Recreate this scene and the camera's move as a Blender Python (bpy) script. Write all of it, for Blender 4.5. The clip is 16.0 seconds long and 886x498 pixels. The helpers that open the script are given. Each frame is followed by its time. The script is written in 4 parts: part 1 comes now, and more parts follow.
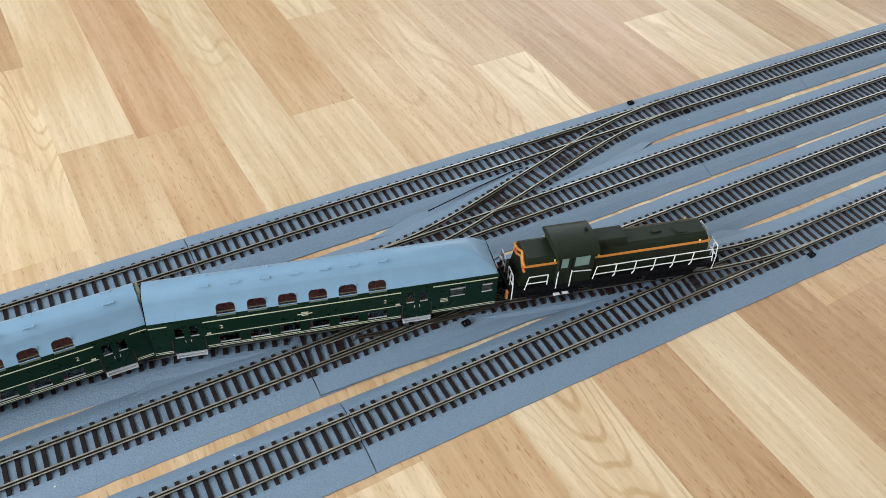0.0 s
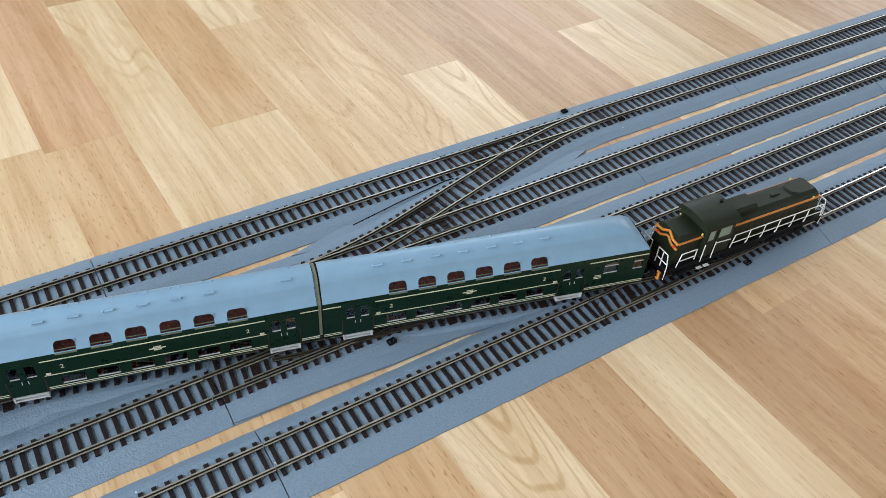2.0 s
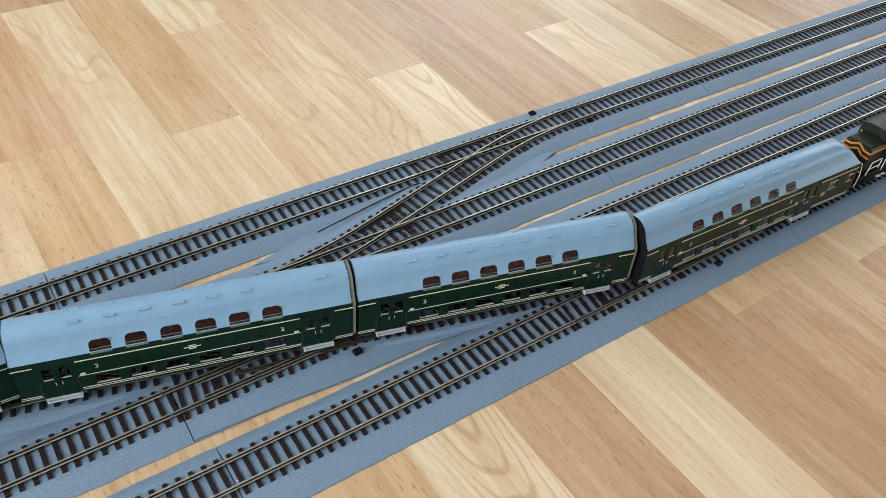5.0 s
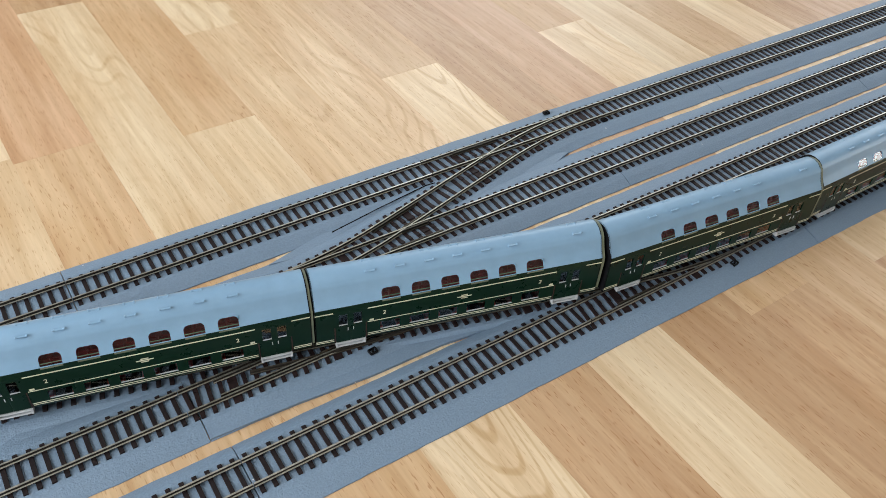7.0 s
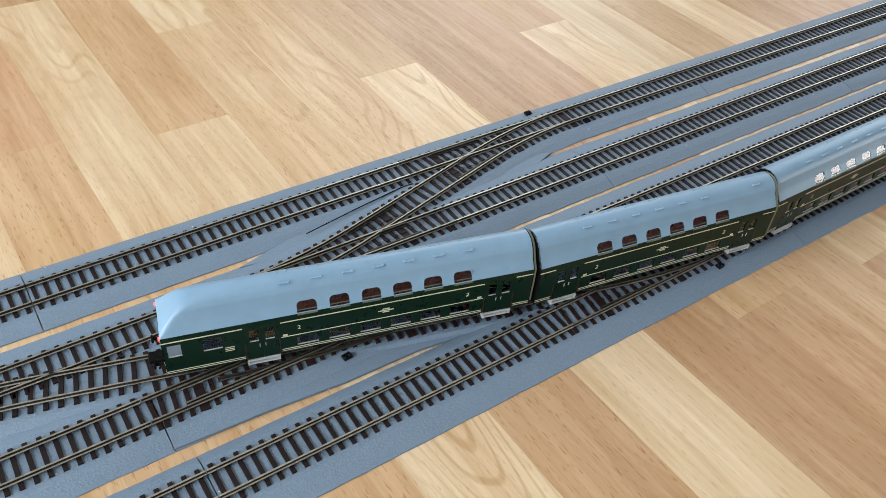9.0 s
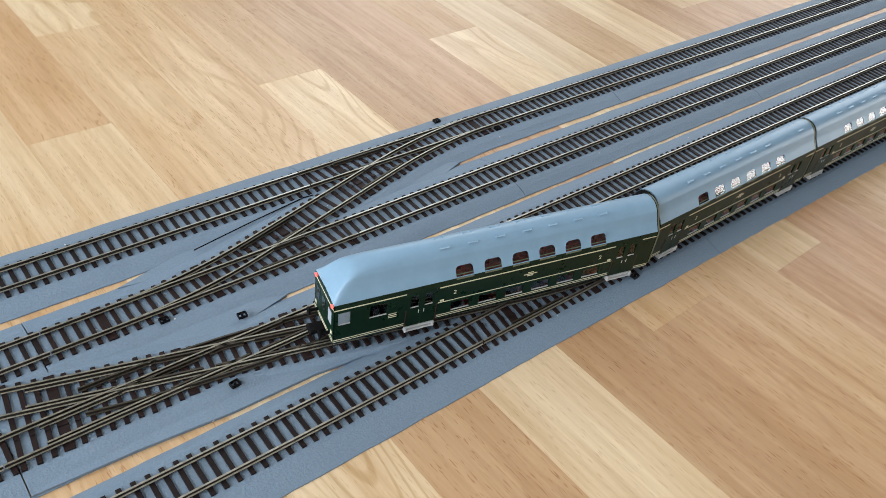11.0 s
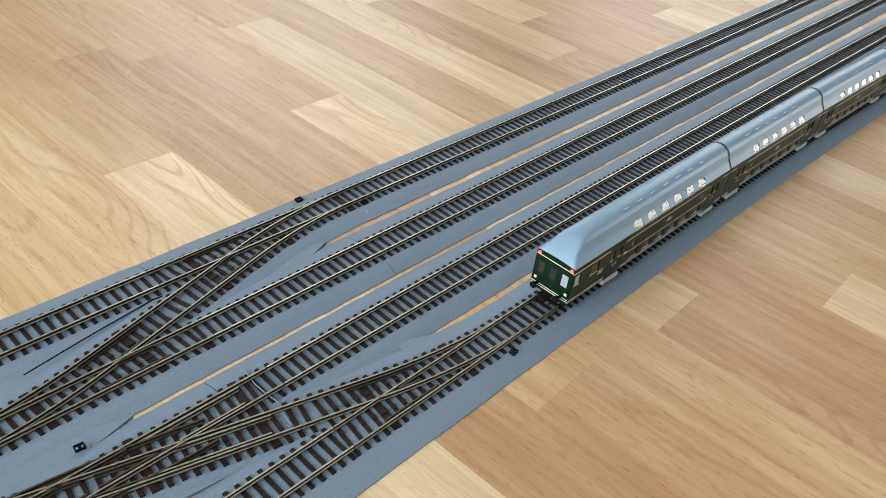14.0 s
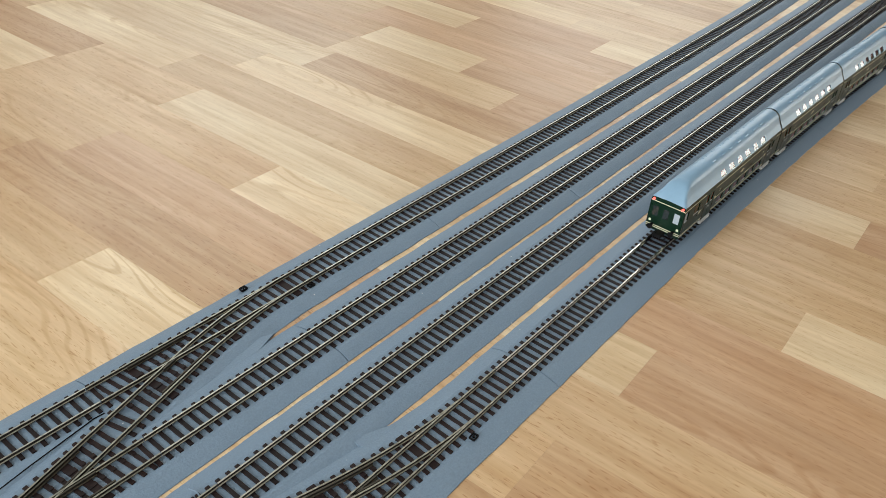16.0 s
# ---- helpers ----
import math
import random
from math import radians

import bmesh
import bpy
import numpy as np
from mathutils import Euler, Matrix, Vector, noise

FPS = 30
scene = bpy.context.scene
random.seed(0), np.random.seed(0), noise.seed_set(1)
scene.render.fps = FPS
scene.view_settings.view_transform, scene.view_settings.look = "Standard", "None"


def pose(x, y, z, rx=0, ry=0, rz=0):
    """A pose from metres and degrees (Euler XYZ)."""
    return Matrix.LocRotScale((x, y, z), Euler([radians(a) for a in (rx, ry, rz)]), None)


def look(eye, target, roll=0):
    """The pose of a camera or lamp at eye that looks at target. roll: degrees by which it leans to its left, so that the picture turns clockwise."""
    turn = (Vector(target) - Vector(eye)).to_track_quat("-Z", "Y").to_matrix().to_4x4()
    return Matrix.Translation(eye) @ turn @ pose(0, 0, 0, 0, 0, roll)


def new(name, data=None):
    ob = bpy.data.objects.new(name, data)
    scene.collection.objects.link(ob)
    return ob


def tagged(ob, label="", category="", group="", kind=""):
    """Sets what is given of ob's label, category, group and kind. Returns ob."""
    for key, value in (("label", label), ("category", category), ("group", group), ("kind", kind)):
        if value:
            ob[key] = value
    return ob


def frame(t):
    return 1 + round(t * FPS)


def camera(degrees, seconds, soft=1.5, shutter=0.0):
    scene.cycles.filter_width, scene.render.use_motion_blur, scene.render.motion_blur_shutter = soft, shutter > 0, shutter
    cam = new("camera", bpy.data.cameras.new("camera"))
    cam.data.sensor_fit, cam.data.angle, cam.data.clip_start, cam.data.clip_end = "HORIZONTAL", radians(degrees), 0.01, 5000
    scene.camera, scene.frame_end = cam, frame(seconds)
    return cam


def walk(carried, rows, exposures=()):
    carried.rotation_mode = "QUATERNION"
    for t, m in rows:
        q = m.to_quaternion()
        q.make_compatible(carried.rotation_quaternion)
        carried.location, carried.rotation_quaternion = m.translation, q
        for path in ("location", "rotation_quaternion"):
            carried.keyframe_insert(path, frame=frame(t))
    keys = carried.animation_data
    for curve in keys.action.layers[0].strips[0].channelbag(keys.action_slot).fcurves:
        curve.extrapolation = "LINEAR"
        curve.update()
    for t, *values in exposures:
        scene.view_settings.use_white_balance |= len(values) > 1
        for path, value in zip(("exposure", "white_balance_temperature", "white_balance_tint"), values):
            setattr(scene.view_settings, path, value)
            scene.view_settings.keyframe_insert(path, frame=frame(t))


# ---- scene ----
cam = camera(56.8, 16.0, soft=0.6)
PATH = [
    (0, (-0.4479, -0.4233, 0.4144), (-0.2653, -0.1170, 0.0640), 3.23),
    (0.5, (-0.4415, -0.4225, 0.4093), (-0.2520, -0.1153, 0.0633), 3.43),
    (1, (-0.4305, -0.4207, 0.4014), (-0.2321, -0.1148, 0.0592), 3.87),
    (1.5, (-0.4250, -0.4187, 0.3972), (-0.2197, -0.1165, 0.0559), 4.46),
    (2, (-0.4212, -0.4185, 0.3953), (-0.2118, -0.1191, 0.0539), 4.95),
    (2.5, (-0.4188, -0.4187, 0.3931), (-0.2051, -0.1213, 0.0527), 5.40),
    (3, (-0.4145, -0.4182, 0.3916), (-0.1968, -0.1225, 0.0522), 5.44),
    (3.5, (-0.4106, -0.4172, 0.3905), (-0.1897, -0.1229, 0.0520), 5.45),
    (4, (-0.4105, -0.4157, 0.3898), (-0.1876, -0.1229, 0.0513), 5.50),
    (6.5, (-0.4111, -0.4130, 0.3870), (-0.1918, -0.1174, 0.0485), 4.97),
    (7, (-0.4129, -0.4125, 0.3872), (-0.1956, -0.1156, 0.0487), 4.77),
    (7.5, (-0.4127, -0.4129, 0.3869), (-0.1967, -0.1148, 0.0485), 4.62),
    (8, (-0.4117, -0.4122, 0.3851), (-0.1951, -0.1136, 0.0476), 4.64),
    (10.5, (-0.3814, -0.3980, 0.3516), (-0.1254, -0.1172, 0.0266), 8.21),
    (11, (-0.3743, -0.3973, 0.3496), (-0.1088, -0.1221, 0.0274), 8.86),
    (11.5, (-0.3670, -0.3970, 0.3494), (-0.0927, -0.1262, 0.0310), 9.24),
    (12, (-0.3618, -0.3947, 0.3495), (-0.0783, -0.1289, 0.0349), 9.42),
    (12.5, (-0.3486, -0.3913, 0.3507), (-0.0566, -0.1289, 0.0411), 9.16),
    (13, (-0.3389, -0.3882, 0.3514), (-0.0371, -0.1303, 0.0474), 8.87),
    (13.5, (-0.3326, -0.3864, 0.3510), (-0.0230, -0.1323, 0.0517), 8.79),
    (14, (-0.3266, -0.3849, 0.3541), (-0.0118, -0.1328, 0.0585), 8.38),
    (14.5, (-0.3164, -0.3800, 0.3594), (0.0037, -0.1305, 0.0674), 7.57),
    (15, (-0.3122, -0.3750, 0.3659), (0.0121, -0.1290, 0.0755), 6.61),
    (15.5, (-0.3034, -0.3744, 0.3713), (0.0246, -0.1299, 0.0839), 5.71),
    (16, (-0.2949, -0.3705, 0.3802), (0.0381, -0.1281, 0.0967), 4.91),
]
# the clip's camera drifts warmer and a little darker as it turns
EXPOSURES = [(0, 0.02, 6400, 8), (3, 0.03, 6350, 8), (6.5, 0.03, 6400, 8), (7, 0.02, 6600, 9.5), (11, 0.01, 6650, 9.5), (13.5, -0.02, 6850, 8.5), (16, -0.10, 6950, 6.5)]
walk(cam, [(t, look(eye, target, roll)) for t, eye, target, roll in PATH], EXPOSURES)

# ---- light ----
scene.view_settings.exposure = 0.0
world = bpy.data.worlds.new("world")
scene.world = world
world.use_nodes = True
wn = world.node_tree
sky = wn.nodes.new("ShaderNodeTexSky")
sky.sky_type, sky.sun_disc = "NISHITA", False
sky.sun_elevation, sky.sun_rotation = radians(35), radians(200)
wn.links.new(sky.outputs[0], wn.nodes["Background"].inputs[0])
wn.nodes["Background"].inputs[1].default_value = 0.12


def window_light(name, where, target, wide, high, watts, colour):
    data = bpy.data.lights.new(name, "AREA")
    data.shape, data.size, data.size_y, data.energy, data.color = "RECTANGLE", wide, high, watts, colour
    ob = new(name, data)
    ob.matrix_world = look(where, target)
    return ob


# daylight lamps set in the openings of the room's unseen windows
# added west lamp that brightens the left side; no such source is known
window_light("window_light", (-1.98, -0.02, 0.93), (0.0, -0.02, 0.80), 2.2, 1.6, 84, (0.90, 0.955, 1.0))
window_light("window_light", (1.70, 2.18, 1.45), (1.50, 0.0, 0.9), 1.8, 1.5, 30, (0.86, 0.94, 1.0))
window_light("window_light", (3.18, -1.98, 0.62), (0.0, -1.98, 0.58), 1.45, 1.00, 26, (0.96, 0.98, 1.0))
window_light("window_light", (3.18, 1.05, 1.35), (0.0, 1.05, 1.25), 1.60, 1.55, 24, (0.96, 0.98, 1.0))


# ---- materials ----
def material(name, rough=0.5, metal=0.0, spec=0.5):
    m = bpy.data.materials.new(name)
    m.use_nodes = True
    t = m.node_tree
    b = t.nodes["Principled BSDF"]
    b.inputs["Roughness"].default_value = rough
    b.inputs["Metallic"].default_value = metal
    b.inputs["Specular IOR Level"].default_value = spec
    return m, t, b


def node(t, kind, **sets):
    n = t.nodes.new(kind)
    for key, value in sets.items():
        n.inputs[key.replace("_", " ")].default_value = value
    return n


def ramp(t, source, stops):
    r = t.nodes.new("ShaderNodeValToRGB")
    while len(r.color_ramp.elements) < len(stops):
        r.color_ramp.elements.new(0.5)
    for e, (at, c) in zip(r.color_ramp.elements, stops):
        e.position, e.color = at, (*c, 1)
    t.links.new(source, r.inputs[0])
    return r.outputs[0]


def mix(t, kind, fac, a, b):
    n = t.nodes.new("ShaderNodeMix")
    n.data_type, n.blend_type = "RGBA", kind
    for slot, v in ((0, fac), (6, a), (7, b)):
        if isinstance(v, (int, float)):
            n.inputs[slot].default_value = v
        elif isinstance(v, tuple):
            n.inputs[slot].default_value = (*v, 1)
        else:
            t.links.new(v, n.inputs[slot])
    return n.outputs[2]


def bump(t, b, height, strength, distance):
    n = node(t, "ShaderNodeBump", Strength=strength, Distance=distance)
    t.links.new(height, n.inputs["Height"])
    t.links.new(n.outputs[0], b.inputs["Normal"])


def plain(name, colour, rough=0.45, metal=0.0, vary=0.15, scale=300.0, spec=0.5, relief=0.0, deep=0.0009):
    """A painted or moulded surface with slight mottling, grime and fine relief."""
    m, t, b = material(name, rough, metal, spec)
    c = t.nodes.new("ShaderNodeTexCoord")
    n = node(t, "ShaderNodeTexNoise", Scale=scale, Detail=5.0, Roughness=0.6)
    t.links.new(c.outputs["Object"], n.inputs[0])
    lo = tuple(v * (1 - vary) for v in colour)
    hi = tuple(min(1, v * (1 + vary)) for v in colour)
    t.links.new(ramp(t, n.outputs[0], [(0.3, lo), (0.7, hi)]), b.inputs["Base Color"])
    r = ramp(t, n.outputs[0], [(0.3, (rough * 0.85,) * 3), (0.7, (min(1, rough * 1.15),) * 3)])
    t.links.new(r, b.inputs["Roughness"])
    if relief:
        bump(t, b, n.outputs[0], relief, deep)
    return m


def wood(name, light, dark, pores, figure=0.5):
    """Printed beech strip: long grain, arched figure, short pores; each strip has its own shift and tone."""
    m, t, b = material(name, 0.40, 0.0, 0.36)
    c = t.nodes.new("ShaderNodeTexCoord")
    info = t.nodes.new("ShaderNodeObjectInfo")
    shift = node(t, "ShaderNodeVectorMath")
    shift.operation = "SCALE"
    shift.inputs[0].default_value = (3.1, 17.3, 0.7)
    t.links.new(info.outputs["Random"], shift.inputs["Scale"])
    move = node(t, "ShaderNodeVectorMath")
    t.links.new(c.outputs["Object"], move.inputs[0])
    t.links.new(shift.outputs[0], move.inputs[1])

    def stretched(sx, sy):
        p = node(t, "ShaderNodeMapping", Scale=(sx, sy, 1))
        t.links.new(move.outputs[0], p.inputs[0])
        return p.outputs[0]

    # contour lines of a slow field give the arched figure, strong in some places only
    warp = node(t, "ShaderNodeTexNoise", Scale=1.0, Detail=1.2, Roughness=0.4)
    t.links.new(stretched(17, 3.4), warp.inputs[0])
    turns = node(t, "ShaderNodeMath")
    turns.operation = "MULTIPLY"
    turns.inputs[1].default_value = 120.0
    t.links.new(warp.outputs[0], turns.inputs[0])
    wave = node(t, "ShaderNodeMath")
    wave.operation = "SINE"
    t.links.new(turns.outputs[0], wave.inputs[0])
    where = node(t, "ShaderNodeTexNoise", Scale=1.0, Detail=1.0)
    t.links.new(stretched(11, 3.0), where.inputs[0])
    grain = node(t, "ShaderNodeTexNoise", Scale=1.0, Detail=6.0, Roughness=0.65)
    t.links.new(stretched(260, 14), grain.inputs[0])
    broad = node(t, "ShaderNodeTexNoise", Scale=1.0, Detail=3.0, Roughness=0.55)
    t.links.new(stretched(44, 4), broad.inputs[0])
    cloud = node(t, "ShaderNodeTexNoise", Scale=1.0, Detail=2.0)
    t.links.new(stretched(16, 7), cloud.inputs[0])
    base = ramp(t, broad.outputs[0], [(0.34, dark), (0.66, light)])
    arch = ramp(t, wave.outputs[0], [(0.0, (1.03, 1.03, 1.03)), (0.5, (1.0, 1.0, 1.0)), (0.85, (0.84, 0.755, 0.64)), (1.0, (0.80, 0.70, 0.58))])
    amount = ramp(t, where.outputs[0], [(0.48, (0.05,) * 3), (0.68, (figure,) * 3)])
    base = mix(t, "MULTIPLY", amount, base, arch)
    warm = ramp(t, cloud.outputs[0], [(0.36, (0.95, 0.895, 0.825)), (0.60, (1.03, 1.03, 1.03))])
    base = mix(t, "MULTIPLY", 0.9, base, warm)
    fine = ramp(t, grain.outputs[0], [(0.34, (0.80, 0.74, 0.67)), (0.62, (1.03, 1.03, 1.03))])
    base = mix(t, "MULTIPLY", 0.5, base, fine)
    fibre = node(t, "ShaderNodeTexNoise", Scale=1.0, Detail=3.0, Roughness=0.6)
    t.links.new(stretched(120, 4), fibre.inputs[0])
    streak = ramp(t, fibre.outputs[0], [(0.36, (0.88, 0.825, 0.75)), (0.56, (1.0, 1.0, 1.0)), (0.70, (1.05, 1.05, 1.06))])
    base = mix(t, "MULTIPLY", 0.75, base, streak)
    pore = node(t, "ShaderNodeTexNoise", Scale=1.0, Detail=1.0)
    t.links.new(stretched(1050, 130), pore.inputs[0])
    dots = ramp(t, pore.outputs[0], [(0.0, (1, 1, 1)), (0.62, (1, 1, 1)), (0.72, (0.66, 0.50, 0.36))])
    base = mix(t, "MULTIPLY", pores, base, dots)
    tone = ramp(t, info.outputs["Random"], [(0.0, (0.95, 0.945, 0.935)), (1.0, (1.04, 1.035, 1.03))])
    base = mix(t, "MULTIPLY", 1.0, base, tone)
    t.links.new(base, b.inputs["Base Color"])
    t.links.new(ramp(t, grain.outputs[0], [(0.3, (0.42,) * 3), (0.7, (0.34,) * 3)]), b.inputs["Roughness"])
    bump(t, b, grain.outputs[0], 0.06, 0.0003)
    return m


WOODS = {
    "L": wood("beech_pale", (0.82, 0.665, 0.46), (0.73, 0.555, 0.36), 0.4, 0.75),
    "l": wood("beech_straw", (0.74, 0.565, 0.368), (0.655, 0.465, 0.285), 0.6),
    "M": wood("beech_honey", (0.68, 0.490, 0.300), (0.60, 0.400, 0.233), 0.7),
    "D": wood("beech_brown", (0.60, 0.405, 0.240), (0.52, 0.328, 0.187), 0.75),
    "P": wood("beech_pink", (0.635, 0.425, 0.268), (0.56, 0.352, 0.212), 0.5),
}
FOAM = plain("grey_foam", (0.183, 0.258, 0.346), 0.56, 0, 0.12, 820, 0.5, 0.5, 0.0011)


def dusty(m):
    """Adds a few pale specks of dust to a material."""
    t = m.node_tree
    b = t.nodes["Principled BSDF"]
    under = b.inputs["Base Color"].links[0].from_socket
    c = t.nodes.new("ShaderNodeTexCoord")
    v = node(t, "ShaderNodeTexVoronoi", Scale=95.0)
    t.links.new(c.outputs["Object"], v.inputs["Vector"])
    speck = ramp(t, v.outputs["Distance"], [(0.0, (1, 1, 1)), (0.045, (1, 1, 1)), (0.06, (0, 0, 0))])
    some = node(t, "ShaderNodeTexNoise", Scale=38.0)
    t.links.new(c.outputs["Object"], some.inputs[0])
    few = ramp(t, some.outputs[0], [(0.54, (0, 0, 0)), (0.58, (1, 1, 1))])
    t.links.new(mix(t, "MIX", mix(t, "MULTIPLY", 1.0, speck, few), under, (0.62, 0.64, 0.66)), b.inputs["Base Color"])


dusty(FOAM)
SLEEPER = plain("brown_plastic", (0.0150, 0.0100, 0.0105), 0.6, 0, 0.35, 260, 0.2)
POINTSLEEPER = plain("reddish_brown_plastic", (0.0185, 0.0102, 0.0100), 0.6, 0, 0.35, 260, 0.2)
RAIL = plain("rail_metal", (0.50, 0.485, 0.425), 0.37, 0.85, 0.22, 400)
RAILSIDE = plain("rail_side_brown", (0.040, 0.033, 0.026), 0.5, 0.4, 0.3, 400, 0.3)
RAILBRIGHT = plain("polished_rail_metal", (0.72, 0.70, 0.65), 0.16, 1.0, 0.15, 400)
# turnout rails lie in shade, which is put into this darker metal colour
RAILDARK = plain("shaded_rail_metal", (0.34, 0.325, 0.27), 0.40, 0.75, 0.3, 400)
FROG = plain("frog_metal", (0.07, 0.06, 0.045), 0.5, 0.5, 0.35, 500)
BLACK = plain("black_plastic", (0.005, 0.005, 0.006), 0.6, 0, 0.3, 300, 0.12)
GREEN = plain("dark_green_paint", (0.0045, 0.020, 0.011), 0.30, 0, 0.08, 120, 0.16)
LOCOGREEN = plain("olive_green_paint", (0.0145, 0.0205, 0.0115), 0.42, 0, 0.10, 150, 0.18)
ROOFGREY = plain("blue_grey_roof_paint", (0.215, 0.355, 0.495), 0.36, 0, 0.05, 90)
YELLOW = plain("yellow_paint", (0.72, 0.56, 0.12), 0.4, 0, 0.08)
CREAM = plain("cream_paint", (0.70, 0.68, 0.50), 0.4, 0, 0.08)
WHITE = plain("white_paint", (0.82, 0.82, 0.82), 0.4, 0, 0.05)
ORANGE = plain("orange_paint", (0.68, 0.26, 0.045), 0.4, 0, 0.08)
RED = plain("red_seat", (0.52, 0.026, 0.036), 0.6, 0, 0.2)
SILVER = plain("silver_paint", (0.55, 0.56, 0.57), 0.4, 0.1, 0.1)
OLIVE = plain("olive_gangway", (0.16, 0.18, 0.12), 0.5, 0, 0.15)
DARKRED = plain("door_edge_red", (0.035, 0.012, 0.008), 0.5)
# walls stay out of view; this dark tone lowers their bounced light
WALLPAINT = plain("wall_paint", (0.24, 0.225, 0.205), 0.8, 0, 0.03, 6)
CEILING = plain("ceiling_paint", (0.52, 0.53, 0.54), 0.85, 0, 0.02, 6)
FRAMEWHITE = plain("window_frame_white", (0.8, 0.8, 0.8), 0.35, 0, 0.03, 20)


def lamp_red(strength):
    m, t, b = material("tail_lamp_red", 0.3)
    b.inputs["Base Color"].default_value = (0.5, 0.01, 0.01, 1)
    b.inputs["Emission Color"].default_value = (1.0, 0.07, 0.06, 1)
    b.inputs["Emission Strength"].default_value = strength
    return m


TAILRED = lamp_red(4.5)
DIMRED = lamp_red(0.25)


# ---- mesh helpers ----
def part(name, bm, mat, parent=None, label="", smooth=False):
    me = bpy.data.meshes.new(name)
    bmesh.ops.recalc_face_normals(bm, faces=bm.faces)
    bm.to_mesh(me)
    bm.free()
    for m in mat if isinstance(mat, (list, tuple)) else [mat]:
        me.materials.append(m)
    if smooth:
        for p in me.polygons:
            p.use_smooth = True
    ob = new(name, me)
    ob.parent = parent
    return tagged(ob, label)


def shared(name, me, parent, where):
    ob = new(name, me)
    ob.parent = parent
    ob.matrix_basis = where
    return ob


def box(bm, x0, x1, y0, y1, z0, z1, m=None, bevel=0.0):
    g = bmesh.new()
    bmesh.ops.create_cube(g, size=1)
    for v in g.verts:
        v.co = Vector((x0 if v.co.x < 0 else x1, y0 if v.co.y < 0 else y1, z0 if v.co.z < 0 else z1))
    if bevel:
        bmesh.ops.bevel(g, geom=g.edges[:], offset=bevel, segments=1, affect="EDGES")
    if m is not None:
        bmesh.ops.transform(g, matrix=m, verts=g.verts)
    join(bm, g)
    return bm


def join(bm, g):
    at = {v: bm.verts.new(v.co) for v in g.verts}
    for f in g.faces:
        nf = bm.faces.new([at[v] for v in f.verts])
        nf.material_index = f.material_index
    g.free()


def cyl(bm, a, b, r, n=8, r2=None):
    a, b = Vector(a), Vector(b)
    g = bmesh.new()
    bmesh.ops.create_cone(g, cap_ends=True, segments=n, radius1=r, radius2=r if r2 is None else r2, depth=(b - a).length)
    bmesh.ops.transform(g, matrix=Matrix.Translation((a + b) / 2) @ (b - a).to_track_quat("Z", "Y").to_matrix().to_4x4(), verts=g.verts)
    join(bm, g)
    return bm


def rod(bm, points, r=0.0004, n=6):
    for a, b in zip(points, points[1:]):
        cyl(bm, a, b, r, n)
    return bm


def sweep(bm, line, profile, closed=True):
    """Sweeps a closed profile of (across, up) along a line of (x, y, z, heading)."""
    rings = []
    for x, y, z, a in line:
        nx, ny = -math.sin(a), math.cos(a)
        rings.append([bm.verts.new((x + nx * o, y + ny * o, z + h)) for o, h in profile])
    n = len(profile)
    for p, q in zip(rings, rings[1:]):
        for i in range(n):
            bm.faces.new((p[i], p[(i + 1) % n], q[(i + 1) % n], q[i]))
    bm.faces.new(rings[0])
    bm.faces.new(rings[-1][::-1])
    return bm


def prism(bm, outline, z0, z1, slope=0.0):
    lo = [bm.verts.new((x, y, z0)) for x, y in outline]
    hi = [bm.verts.new((x, y, z1)) for x, y in outline]
    n = len(outline)
    bm.faces.new(hi)
    bm.faces.new(lo[::-1])
    for i in range(n):
        bm.faces.new((lo[i], lo[(i + 1) % n], hi[(i + 1) % n], hi[i]))
    return bm


def thing(name, label, category, group=""):
    return tagged(new(name), label, category, group)


# ---- plan of the lines (metres) ----
BED, TOP, FLOOR = 0.0072, 0.0110, 0.0028
GAUGE = 0.0165
YA, YB, YC, YD = 0.0, -0.0593, -0.1163, -0.1750
TH = radians(14.95)
RIGHT, LEFT = 1.75, -0.95


def arc_line(x0, y0, a0, length, radius=None, steps=14, z=0.0):
    """Points of (x, y, z, heading) from a start, straight or to the left (+radius) or right (-radius)."""
    out = []
    for i in range(steps + 1):
        s = length * i / steps
        if radius is None:
            out.append((x0 + s * math.cos(a0), y0 + s * math.sin(a0), z, a0))
        else:
            a = a0 + s / radius
            out.append((x0 + radius * (math.sin(a) - math.sin(a0)), y0 - radius * (math.cos(a) - math.cos(a0)), z, a))
    return out


def straight(x0, x1, y, bend, steps=40):
    return [(x0 + (x1 - x0) * i / steps, y + bend(x0 + (x1 - x0) * i / steps), 0.0, bend(x0 + (x1 - x0) * i / steps, True)) for i in range(steps + 1)]


def drift(amount, start, reach=0.65):
    """A line that was laid by hand and swerves slowly to one side past a place."""
    def at(x, heading=False):
        u = max(0.0, x - start) / reach
        return math.atan(2 * amount * u / reach) if heading else amount * u * u
    return at


DRIFT = {"A": drift(0.006, 0.25), "B": drift(0.002, 0.3), "C": drift(-0.004, 0.3), "D": drift(-0.018, 0.22)}

# crossover between the first two lines: two turnouts and a short straight
CR, CL = 0.395, 0.126
cross_a = arc_line(0.030, YA, math.pi, CR * TH, CR)
xa, ya, _, ha = cross_a[-1]
cross_m = arc_line(xa, ya, ha, CL, None, 6)
xm, ym, _, hm = cross_m[-1]
cross_b = arc_line(xm, ym, hm, CR * TH, -CR)
